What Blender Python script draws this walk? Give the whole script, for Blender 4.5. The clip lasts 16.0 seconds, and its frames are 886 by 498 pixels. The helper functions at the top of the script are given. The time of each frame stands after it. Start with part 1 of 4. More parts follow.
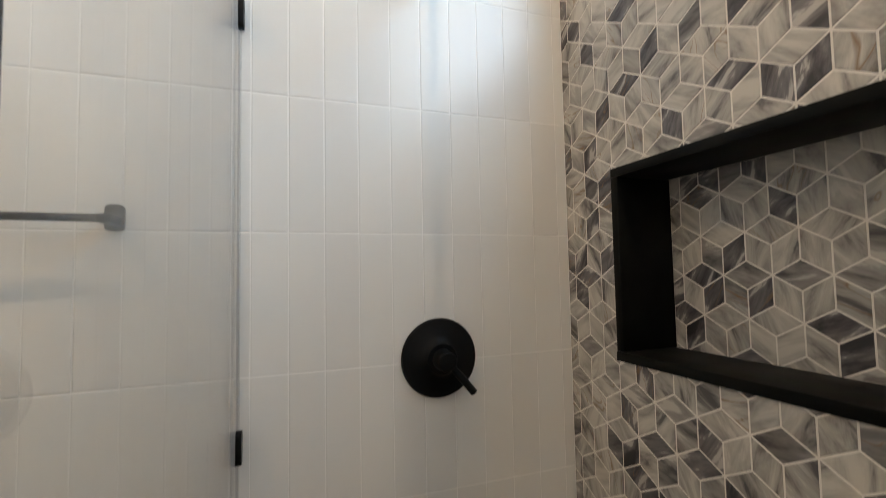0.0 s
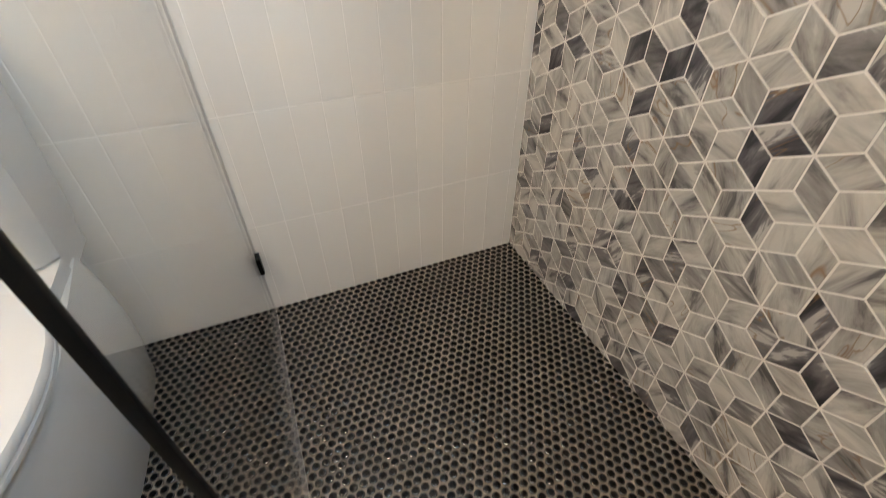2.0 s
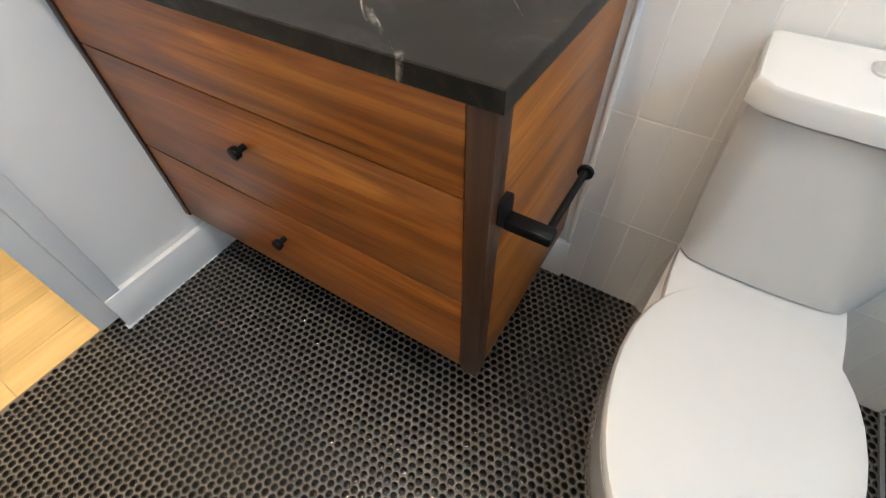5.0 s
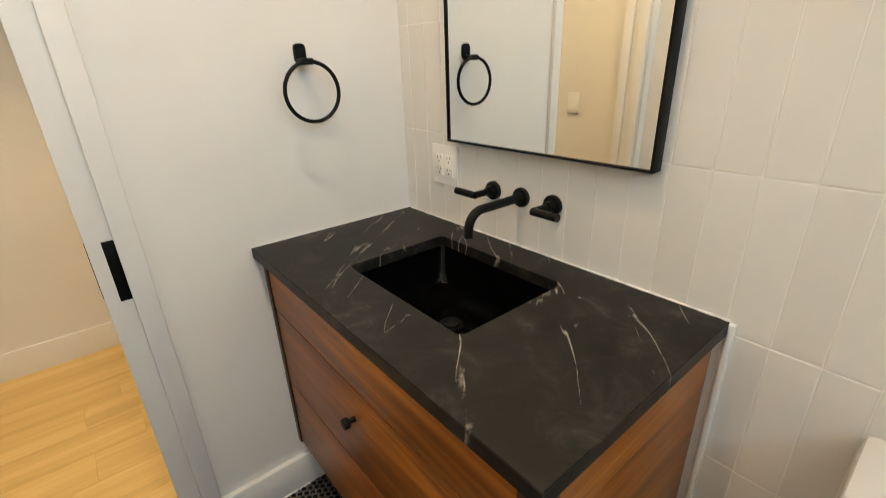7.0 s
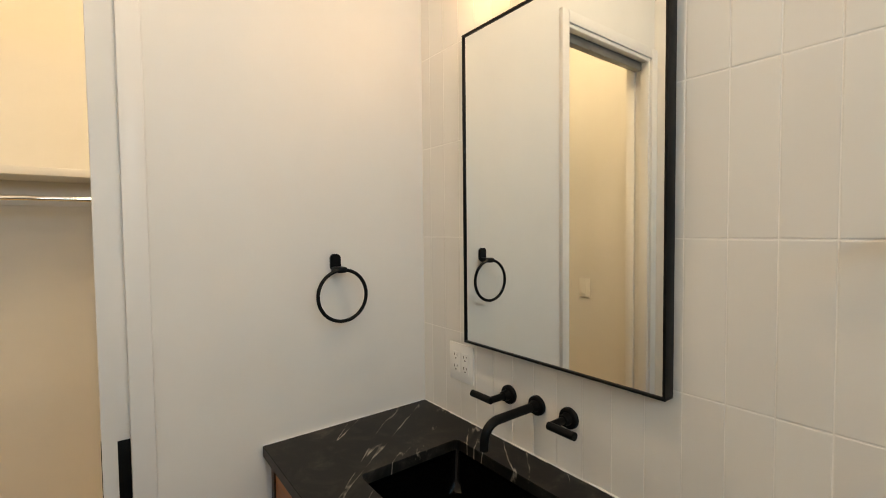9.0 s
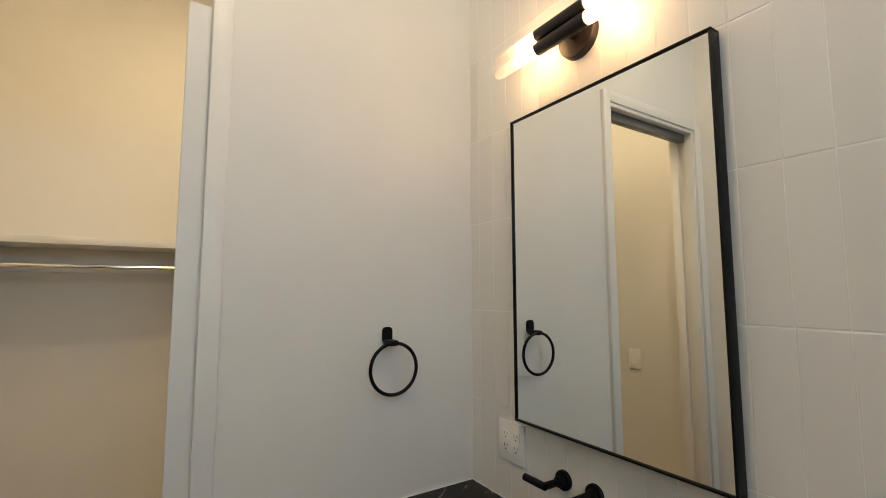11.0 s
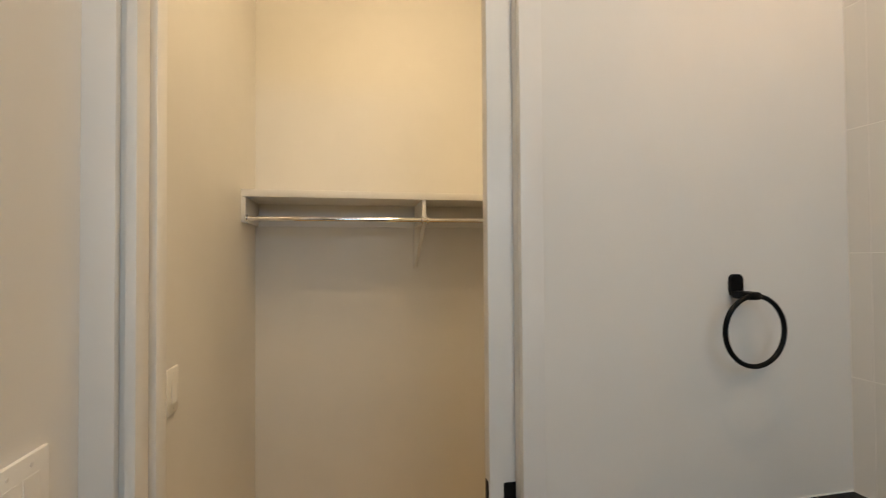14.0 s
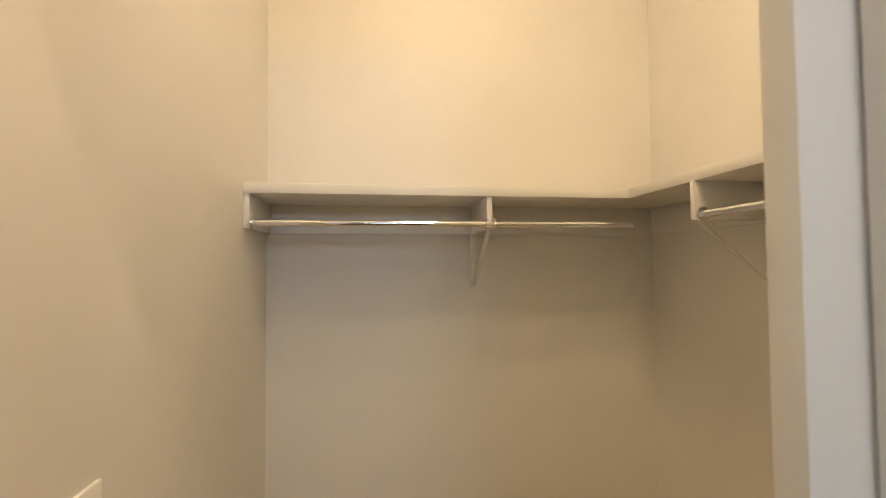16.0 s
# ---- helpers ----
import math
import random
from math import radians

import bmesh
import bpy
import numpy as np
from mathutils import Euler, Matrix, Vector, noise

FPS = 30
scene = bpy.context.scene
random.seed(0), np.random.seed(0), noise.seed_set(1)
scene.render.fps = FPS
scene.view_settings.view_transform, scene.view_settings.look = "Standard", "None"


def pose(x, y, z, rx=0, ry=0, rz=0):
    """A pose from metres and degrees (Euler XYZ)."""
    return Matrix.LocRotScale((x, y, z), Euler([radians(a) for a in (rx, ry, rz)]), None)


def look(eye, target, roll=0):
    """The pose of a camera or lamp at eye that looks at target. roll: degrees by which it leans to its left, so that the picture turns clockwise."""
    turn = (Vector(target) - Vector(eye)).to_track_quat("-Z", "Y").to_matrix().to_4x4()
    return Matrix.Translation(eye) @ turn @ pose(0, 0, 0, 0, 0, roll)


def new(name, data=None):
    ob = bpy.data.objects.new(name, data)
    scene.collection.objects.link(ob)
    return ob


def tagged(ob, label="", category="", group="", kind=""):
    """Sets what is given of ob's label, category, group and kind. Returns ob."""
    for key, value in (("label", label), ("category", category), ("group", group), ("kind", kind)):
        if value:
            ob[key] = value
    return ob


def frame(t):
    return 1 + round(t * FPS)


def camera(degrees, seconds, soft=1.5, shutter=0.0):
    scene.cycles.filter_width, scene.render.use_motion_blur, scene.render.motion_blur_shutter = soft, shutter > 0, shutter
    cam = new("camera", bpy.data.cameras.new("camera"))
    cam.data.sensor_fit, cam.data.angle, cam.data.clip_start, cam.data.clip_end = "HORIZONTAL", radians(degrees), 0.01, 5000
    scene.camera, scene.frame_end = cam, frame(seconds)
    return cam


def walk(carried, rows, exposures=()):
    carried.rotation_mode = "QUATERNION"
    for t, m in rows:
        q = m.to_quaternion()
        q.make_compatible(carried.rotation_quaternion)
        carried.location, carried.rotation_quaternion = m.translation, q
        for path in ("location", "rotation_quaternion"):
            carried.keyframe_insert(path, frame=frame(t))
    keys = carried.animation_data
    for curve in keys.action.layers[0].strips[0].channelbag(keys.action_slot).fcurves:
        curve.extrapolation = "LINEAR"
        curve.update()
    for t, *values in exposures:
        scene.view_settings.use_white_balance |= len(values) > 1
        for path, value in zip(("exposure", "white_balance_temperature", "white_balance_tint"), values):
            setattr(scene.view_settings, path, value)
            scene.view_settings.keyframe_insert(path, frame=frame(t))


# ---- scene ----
cam = camera(89.9, 16.0, soft=0.8, shutter=0.3)

PATH = [
    (0, (2.046, -1.03, 1.437), (2.714, 0.852, 1.546), -1.1),
    (0.5, (2.064, -1.015, 1.331), (2.721, 0.865, 1.147), -0.6),
    (1, (2.077, -1.011, 1.216), (2.75, 0.775, 0.617), -0.4),
    (1.5, (2.087, -1.026, 1.092), (2.728, 0.586, 0.097), -0.3),
    (2, (2.073, -1.057, 1.025), (2.662, 0.351, -0.268), -0.1),
    (2.5, (2.036, -1.046, 0.999), (2.526, 0.164, -0.516), 0.2),
    (3, (1.945, -1.047, 0.975), (2.234, 0.098, -0.639), 0.1),
    (3.2, (1.881, -1.045, 0.976), (2.038, 0.095, -0.66), -0.7),
    (3.5, (1.762, -1.023, 1.01), (1.705, 0.075, -0.661), -2.0),
    (4, (1.536, -0.989, 1.078), (1.243, 0.065, -0.596), -0.5),
    (4.5, (1.366, -0.953, 1.121), (0.862, 0.112, -0.495), -1.4),
    (5, (1.221, -0.94, 1.184), (0.52, 0.134, -0.351), -1.7),
    (7.5, (1.296, -0.879, 1.462), (-0.23, 0.29, 0.912), -1.2),
    (8.5, (1.309, -0.898, 1.523), (-0.263, 0.322, 1.315), -0.7),
    (9, (1.304, -0.903, 1.552), (-0.287, 0.306, 1.472), -0.6),
    (11.5, (1.314, -0.984, 1.6), (-0.401, 0.018, 1.832), -0.3),
    (12, (1.296, -1.017, 1.565), (-0.484, -0.136, 1.801), -0.4),
    (12.5, (1.279, -1.039, 1.541), (-0.574, -0.315, 1.755), -0.5),
    (13, (1.218, -1.061, 1.537), (-0.69, -0.48, 1.687), -0.9),
    (13.5, (1.033, -1.13, 1.539), (-0.904, -0.641, 1.636), -0.5),
    (14, (0.882, -1.21, 1.53), (-1.078, -0.811, 1.565), -0.4),
    (14.5, (0.776, -1.235, 1.502), (-1.2, -0.925, 1.477), -0.5),
    (15.2, (0.494, -1.218, 1.535), (-1.493, -0.996, 1.476), -0.6),
    (15.6, (0.376, -1.218, 1.55), (-1.61, -0.978, 1.544), -0.6),
    (16, (0.276, -1.255, 1.568), (-1.703, -0.975, 1.637), -0.4),
]
walk(cam, [(t, look(eye, target, roll)) for t, eye, target, roll in PATH],
     [(0, -0.72, 7300, 15), (1, -0.05, 7300, 14), (2, 0.68, 6800, 14), (3, 0.8, 6500, 14), (4, 0.55, 6350, 14), (5, 0.5, 6250, 11), (7.5, -0.28, 7800, 11), (9, -0.65, 7800, 12),
      (11.5, -1.27, 7000, 10), (12.5, -1.47, 7000, 11), (14, -0.98, 7400, 13), (15, -0.9, 7700, 13), (16, -0.72, 7200, 14)])

# ---- light ----
world = bpy.data.worlds.new("sky")
scene.world = world
world.use_nodes = True
wn = world.node_tree.nodes
sky = wn.new("ShaderNodeTexSky")
sky.sky_type, sky.sun_disc = "NISHITA", False
sky.sun_elevation, sky.sun_rotation = radians(20), radians(156)
world.node_tree.links.new(sky.outputs[0], wn["Background"].inputs[0])
wn["Background"].inputs[1].default_value = 0.1


def area_light(name, m, sx, sy, watts, color):
    data = bpy.data.lights.new(name, "AREA")
    data.shape, data.size, data.size_y, data.energy, data.color = "RECTANGLE", sx, sy, watts, color
    ob = new(name, data)
    ob.matrix_world = m
    return ob


XE, YS, ZC = 2.775, -1.665, 3.4          # mosaic wall, south wall, ceiling
CX, CYS, CYN = -1.585, -1.708, -0.03      # closet back, south and north walls
WIN = (-1.56, -0.28, 2.16, 2.68)          # window in the mosaic wall: y0, y1, z0, z1
DOOR = (-1.60, -0.870, 2.50)              # opening to the closet: y0, y1, top
NI = (-0.90, -0.184, 1.228, 1.675)        # niche: y0, y1, z0, z1

area_light("window_daylight", look((XE + 0.17, (WIN[0] + WIN[1]) / 2, (WIN[2] + WIN[3]) / 2), (0, -0.9, 1.0)),
           1.16, 0.42, 34, (0.39, 0.68, 1.0))
# low bright daylight that grazes the tiled wall through the window
sun_data = bpy.data.lights.new("daylight_sun", "SUN")
sun_data.energy, sun_data.angle, sun_data.color = 0.4, radians(3.5), (0.72, 0.88, 1.0)
new("daylight_sun", sun_data).matrix_world = look((XE + 2.25, -6.0, 4.2), (XE + 2.25 - 0.45, -5.0, 3.8))


# ---- materials ----
def nodes_of(name):
    m = bpy.data.materials.new(name)
    m.use_nodes = True
    nt = m.node_tree
    return m, nt, nt.nodes, nt.links, nt.nodes["Principled BSDF"]


def ramp(nt, fac, stops):
    r = nt.nodes.new("ShaderNodeValToRGB")
    el = r.color_ramp.elements
    while len(el) < len(stops):
        el.new(0.5)
    for e, (p, c) in zip(el, stops):
        e.position, e.color = p, (*c, 1)
    nt.links.new(fac, r.inputs[0])
    return r.outputs[0]


def coords(nt, scale=(1, 1, 1), kind="Object", offset=None):
    tc = nt.nodes.new("ShaderNodeTexCoord")
    mp = nt.nodes.new("ShaderNodeMapping")
    mp.inputs["Scale"].default_value = scale
    nt.links.new(tc.outputs[kind], mp.inputs[0])
    if offset is not None:
        nt.links.new(offset, mp.inputs["Location"])
    return mp.outputs[0]


def noise_tex(nt, vec, scale, detail=4, rough=0.5, distort=0.0):
    n = nt.nodes.new("ShaderNodeTexNoise")
    n.inputs["Scale"].default_value, n.inputs["Detail"].default_value = scale, detail
    n.inputs["Roughness"].default_value, n.inputs["Distortion"].default_value = rough, distort
    nt.links.new(vec, n.inputs["Vector"])
    return n.outputs["Fac"]


def bump(nt, bsdf, height, strength, distance):
    b = nt.nodes.new("ShaderNodeBump")
    b.inputs["Strength"].default_value, b.inputs["Distance"].default_value = strength, distance
    nt.links.new(height, b.inputs["Height"])
    nt.links.new(b.outputs[0], bsdf.inputs["Normal"])


def blend(nt, kind, fac, a, b):
    mx = nt.nodes.new("ShaderNodeMix")
    mx.data_type, mx.blend_type = "RGBA", kind
    for sock, v in ((mx.inputs[0], fac), (mx.inputs[6], a), (mx.inputs[7], b)):
        if isinstance(v, (int, float)):
            sock.default_value = v
        elif isinstance(v, tuple):
            sock.default_value = (*v, 1)
        else:
            nt.links.new(v, sock)
    return mx.outputs[2]


def surface(name, dark, light, rough, metal=0.0, scale=6.0, grain=80.0, relief=0.1, depth=0.001, spread=0.08, coat=0.0, spec=0.5):
    """A plain material that varies at two scales."""
    m, nt, nd, ln, b = nodes_of(name)
    v = coords(nt)
    big, fine = noise_tex(nt, v, scale, 5, 0.6), noise_tex(nt, v, grain, 3, 0.6)
    col = ramp(nt, big, [(0.3, dark), (0.7, light)])
    ln.new(col, b.inputs["Base Color"])
    mr = nt.nodes.new("ShaderNodeMapRange")
    mr.inputs[3].default_value, mr.inputs[4].default_value = rough - spread, rough + spread
    ln.new(big, mr.inputs[0])
    ln.new(mr.outputs[0], b.inputs["Roughness"])
    b.inputs["Metallic"].default_value = metal
    b.inputs["Specular IOR Level"].default_value = spec
    b.inputs["Coat Weight"].default_value = coat
    b.inputs["Coat Roughness"].default_value = 0.08
    if relief:
        bump(nt, b, fine, relief, depth)
    return m


M_PAINT = surface("wall_paint", (0.74, 0.725, 0.69), (0.79, 0.775, 0.74), 0.5, scale=1.6, grain=260, relief=0.06, depth=0.0004)
M_TRIM = surface("trim_paint", (0.745, 0.735, 0.71), (0.79, 0.78, 0.755), 0.4, scale=3, grain=120, relief=0.06, depth=0.0005)
M_CEIL = surface("ceiling_paint", (0.78, 0.77, 0.75), (0.83, 0.82, 0.80), 0.7, scale=2, grain=200, relief=0.15)
M_GROUT = surface("wall_grout", (0.84, 0.82, 0.785), (0.88, 0.86, 0.83), 0.8, scale=8, grain=300, relief=0.3)
M_FGROUT = surface("floor_grout", (0.098, 0.081, 0.066), (0.148, 0.124, 0.102), 0.36, spec=0.5, scale=5, grain=400, relief=0.3, depth=0.0005)
M_BLACK = surface("matte_black_metal", (0.003, 0.003, 0.003), (0.006, 0.006, 0.006), 0.42, spec=0.16, scale=20, grain=300, relief=0.05, depth=0.0003)
M_BRONZE = surface("dark_bronze_metal", (0.010, 0.006, 0.005), (0.018, 0.012, 0.010), 0.4, spec=0.4, scale=20, grain=300, relief=0.05, depth=0.0003)
M_CHROME = surface("chrome", (0.75, 0.75, 0.76), (0.85, 0.85, 0.86), 0.06, metal=1.0, scale=14, grain=200, relief=0.02, depth=0.0002, spread=0.05)
M_CERAMIC = surface("white_ceramic", (0.55, 0.55, 0.54), (0.58, 0.58, 0.57), 0.08, scale=2, grain=40, relief=0.0, spread=0.02, coat=0.6)
M_SINK = surface("black_glazed_ceramic", (0.001, 0.001, 0.001), (0.002, 0.002, 0.002), 0.12, scale=4, grain=60, relief=0.0, spread=0.03, spec=0.18)
M_SLAB = surface("black_niche_stone", (0.002, 0.002, 0.002), (0.007, 0.0075, 0.0065), 0.5, spec=0.10, scale=9, grain=120, relief=0.25, depth=0.001)
M_PLASTIC = surface("white_plastic", (0.83, 0.82, 0.79), (0.87, 0.86, 0.83), 0.3, scale=10, grain=200, relief=0.02)
M_GRATE = surface("drain_metal", (0.010, 0.009, 0.008), (0.016, 0.014, 0.012), 0.4, spec=0.5, scale=30, relief=0.05)
M_SEAL = surface("dark_grey_seal", (0.17, 0.17, 0.172), (0.23, 0.23, 0.233), 0.5)
M_SMEAR = surface("cream_grout", (0.42, 0.34, 0.22), (0.60, 0.50, 0.34), 0.8, scale=60, grain=300, relief=0.4)
M_TRACK = surface("track_metal", (0.16, 0.16, 0.155), (0.22, 0.22, 0.215), 0.45, metal=0.4)
# near-black without gloss: the shade inside small openings, put into the colour
M_HOLE_SHADE = surface("painted_hole_shade", (0.002, 0.002, 0.002), (0.004, 0.004, 0.004), 0.9, spec=0.0, relief=0)
M_CAULK = surface("white_caulk", (0.74, 0.74, 0.73), (0.84, 0.84, 0.83), 0.5, scale=30, grain=90, relief=0.6, depth=0.002)


def tile_mat():
    m, nt, nd, ln, b = nodes_of("white_wall_tile")
    info = nd.new("ShaderNodeObjectInfo")
    col = ramp(nt, info.outputs["Random"], [(0.0, (0.71, 0.692, 0.66)), (1.0, (0.755, 0.74, 0.706))])
    ln.new(col, b.inputs["Base Color"])
    g = coords(nt, kind="Object", offset=info.outputs["Location"])
    big = noise_tex(nt, g, 7, 2)
    mr = nd.new("ShaderNodeMapRange")
    mr.inputs[3].default_value, mr.inputs[4].default_value = 0.36, 0.42
    ln.new(big, mr.inputs[0])
    ln.new(mr.outputs[0], b.inputs["Roughness"])
    bump(nt, b, big, 0.12, 0.002)
    return m


def penny_mat(joined, edge=False):
    m, nt, nd, ln, b = nodes_of("black_penny_" + ("edge_" if edge else "face_") + ("field" if joined else "piece"))
    if joined:
        rnd = nd.new("ShaderNodeNewGeometry").outputs["Random Per Island"]
    else:
        rnd = nd.new("ShaderNodeObjectInfo").outputs["Random"]
    col = ramp(nt, rnd, [(0.0, (0.002, 0.0018, 0.0017)), (1.0, (0.005, 0.0045, 0.0042))])
    ln.new(col, b.inputs["Base Color"])
    mr = nd.new("ShaderNodeMapRange")
    mr.inputs[3].default_value, mr.inputs[4].default_value = 0.10, 0.20
    ln.new(rnd, mr.inputs[0])
    ln.new(mr.outputs[0], b.inputs["Roughness"])
    b.inputs["Specular IOR Level"].default_value = 1.0 if edge else 0.16
    return m


def marble_mat(joined):
    m, nt, nd, ln, b = nodes_of("grey_marble_" + ("field" if joined else "piece"))
    if joined:
        rnd = nd.new("ShaderNodeNewGeometry").outputs["Random Per Island"]
    else:
        rnd = nd.new("ShaderNodeObjectInfo").outputs["Random"]
    wn_ = nd.new("ShaderNodeTexWhiteNoise")
    wn_.noise_dimensions = "1D"
    ln.new(rnd, wn_.inputs["W"])
    shift = nd.new("ShaderNodeVectorMath")
    shift.operation = "SCALE"
    shift.inputs[3].default_value = 40
    ln.new(wn_.outputs["Color"], shift.inputs[0])
    tc = nd.new("ShaderNodeTexCoord")
    rot = nd.new("ShaderNodeVectorRotate")
    rot.rotation_type = "X_AXIS"
    ang = nd.new("ShaderNodeMath")
    ang.operation = "MULTIPLY"
    ang.inputs[1].default_value = 6.28
    ln.new(wn_.outputs["Value"], ang.inputs[0])
    ln.new(tc.outputs["Object"], rot.inputs[0])
    ln.new(ang.outputs[0], rot.inputs["Angle"])
    mp = nd.new("ShaderNodeMapping")
    mp.inputs["Scale"].default_value = (1, 30, 8)
    ln.new(rot.outputs[0], mp.inputs[0])
    add = nd.new("ShaderNodeVectorMath")
    ln.new(mp.outputs[0], add.inputs[0])
    ln.new(shift.outputs[0], add.inputs[1])
    streak = noise_tex(nt, add.outputs[0], 1.0, 5, 0.6, 0.5)
    vein = noise_tex(nt, add.outputs[0], 0.55, 2, 0.4, 1.6)
    light = ramp(nt, streak, [(0.33, (0.10, 0.094, 0.095)), (0.41, (0.29, 0.275, 0.257)), (0.50, (0.41, 0.392, 0.362)), (0.62, (0.53, 0.51, 0.468))])
    darkc = ramp(nt, streak, [(0.38, (0.03, 0.028, 0.032)), (0.48, (0.095, 0.088, 0.094)), (0.56, (0.16, 0.15, 0.155)), (0.60, (0.44, 0.42, 0.395))])
    pick = ramp(nt, wn_.outputs["Value"], [(0.42, (0, 0, 0)), (0.60, (0.22, 0.22, 0.22)), (0.74, (0.55, 0.55, 0.55)), (0.82, (1, 1, 1))])
    col = blend(nt, "MIX", pick, light, darkc)
    line = ramp(nt, vein, [(0.485, (0, 0, 0)), (0.5, (1, 1, 1)), (0.515, (0, 0, 0))])
    brown = nd.new("ShaderNodeMath")
    brown.operation = "MULTIPLY"
    thr = ramp(nt, rnd, [(0.72, (0, 0, 0)), (0.76, (0.85, 0.85, 0.85))])
    ln.new(line, brown.inputs[0])
    ln.new(thr, brown.inputs[1])
    col = blend(nt, "MIX", brown.outputs[0], col, (0.22, 0.13, 0.06))
    ln.new(col, b.inputs["Base Color"])
    b.inputs["Roughness"].default_value = 0.36
    return m


def wood_mat(name, axis, dark, mid, light, rough=0.34, scale=1.0, figure=1.0):
    """Timber with its grain along one axis of the object."""
    m, nt, nd, ln, b = nodes_of(name)
    info = nd.new("ShaderNodeObjectInfo")
    off = nd.new("ShaderNodeVectorMath")
    off.operation = "SCALE"
    off.inputs[0].default_value = (7, 13, 5)
    ln.new(info.outputs["Random"], off.inputs[3])
    s = [26 * scale] * 3
    s[axis] = 1.6 * scale
    v = coords(nt, tuple(s), "Object", off.outputs[0])
    s2 = [150 * scale] * 3
    s2[axis] = 4 * scale
    v2 = coords(nt, tuple(s2), "Object", off.outputs[0])
    s3 = [11 * scale] * 3
    s3[axis] = 0.7 * scale
    v3 = coords(nt, tuple(s3), "Object", off.outputs[0])
    band, fine, wide = noise_tex(nt, v, 1, 4, 0.55, 1.2), noise_tex(nt, v2, 1, 3, 0.6, 0.3), noise_tex(nt, v3, 1, 2, 0.5, 0.8)
    col = ramp(nt, band, [(0.28, dark), (0.5, mid), (0.75, light)])
    col = blend(nt, "MULTIPLY", 0.6 * figure, col, ramp(nt, wide, [(0.34, (0.42, 0.34, 0.27)), (0.47, (0.85, 0.8, 0.75)), (0.62, (1, 1, 1))]))
    col = blend(nt, "MULTIPLY", 0.35 * figure, col, ramp(nt, fine, [(0.35, (0.5, 0.45, 0.4)), (0.6, (1, 1, 1))]))
    ln.new(col, b.inputs["Base Color"])
    mr = nd.new("ShaderNodeMapRange")
    mr.inputs[3].default_value, mr.inputs[4].default_value = rough - 0.07, rough + 0.1
    ln.new(band, mr.inputs[0])
    ln.new(mr.outputs[0], b.inputs["Roughness"])
    bump(nt, b, fine, 0.12, 0.0008)
    b.inputs["Specular IOR Level"].default_value = 0.45
    return m


def stone_mat():
    m, nt, nd, ln, b = nodes_of("dark_soapstone")
    v = coords(nt)
    cloud, fine = noise_tex(nt, v, 9, 8, 0.72, 0.6), noise_tex(nt, v, 90, 3)
    base = ramp(nt, cloud, [(0.30, (0.004, 0.0038, 0.0034)), (0.50, (0.010, 0.0093, 0.008)), (0.60, (0.022, 0.020, 0.017)), (0.72, (0.06, 0.055, 0.046))])
    # long pale veins that cross the slab at a slant, broken by a second noise
    rot = nd.new("ShaderNodeVectorRotate")
    rot.rotation_type = "Z_AXIS"
    rot.inputs["Angle"].default_value = radians(47)
    ln.new(v, rot.inputs[0])
    mp = nd.new("ShaderNodeMapping")
    mp.inputs["Scale"].default_value = (1.5, 10.0, 1)
    ln.new(rot.outputs[0], mp.inputs[0])
    vo = nd.new("ShaderNodeTexNoise")
    vo.inputs["Scale"].default_value, vo.inputs["Detail"].default_value, vo.inputs["Distortion"].default_value = 1.0, 4, 0.12
    vo.inputs["Roughness"].default_value = 0.42
    ln.new(mp.outputs[0], vo.inputs["Vector"])
    line = ramp(nt, vo.outputs["Fac"], [(0.492, (0, 0, 0)), (0.5, (1, 1, 1)), (0.508, (0, 0, 0))])
    gate = ramp(nt, noise_tex(nt, v, 7.5, 5, 0.7), [(0.48, (0, 0, 0)), (0.60, (0.95, 0.95, 0.95))])
    fac = nd.new("ShaderNodeMath")
    fac.operation = "MULTIPLY"
    ln.new(line, fac.inputs[0])
    ln.new(gate, fac.inputs[1])
    col = blend(nt, "MIX", fac.outputs[0], base, (0.40, 0.365, 0.31))
    ln.new(col, b.inputs["Base Color"])
    mr = nd.new("ShaderNodeMapRange")
    mr.inputs[3].default_value, mr.inputs[4].default_value = 0.36, 0.52
    b.inputs["Specular IOR Level"].default_value = 0.18
    ln.new(cloud, mr.inputs[0])
    ln.new(mr.outputs[0], b.inputs["Roughness"])
    bump(nt, b, fine, 0.08, 0.0006)
    return m


def pane_mat(name, tint, gloss_rough=0.02):
    """Clear glass: see-through, with a gloss that grows at a slant."""
    m, nt, nd, ln, b = nodes_of(name)
    nd.remove(b)
    tr, gl, mix, lw = (nd.new("ShaderNode" + k) for k in ("BsdfTransparent", "BsdfGlossy", "MixShader", "LayerWeight"))
    tr.inputs[0].default_value = (*tint, 1)
    gl.inputs["Roughness"].default_value = gloss_rough
    pw, mr = nd.new("ShaderNodeMath"), nd.new("ShaderNodeMapRange")
    pw.operation = "POWER"
    pw.inputs[1].default_value = 5
    lw.inputs[0].default_value = 0.5
    mr.inputs[3].default_value = 0.04
    ln.new(lw.outputs["Facing"], pw.inputs[0])
    ln.new(pw.outputs[0], mr.inputs[0])
    ln.new(mr.outputs[0], mix.inputs[0])
    ln.new(tr.outputs[0], mix.inputs[1])
    ln.new(gl.outputs[0], mix.inputs[2])
    ln.new(mix.outputs[0], nd["Material Output"].inputs[0])
    return m


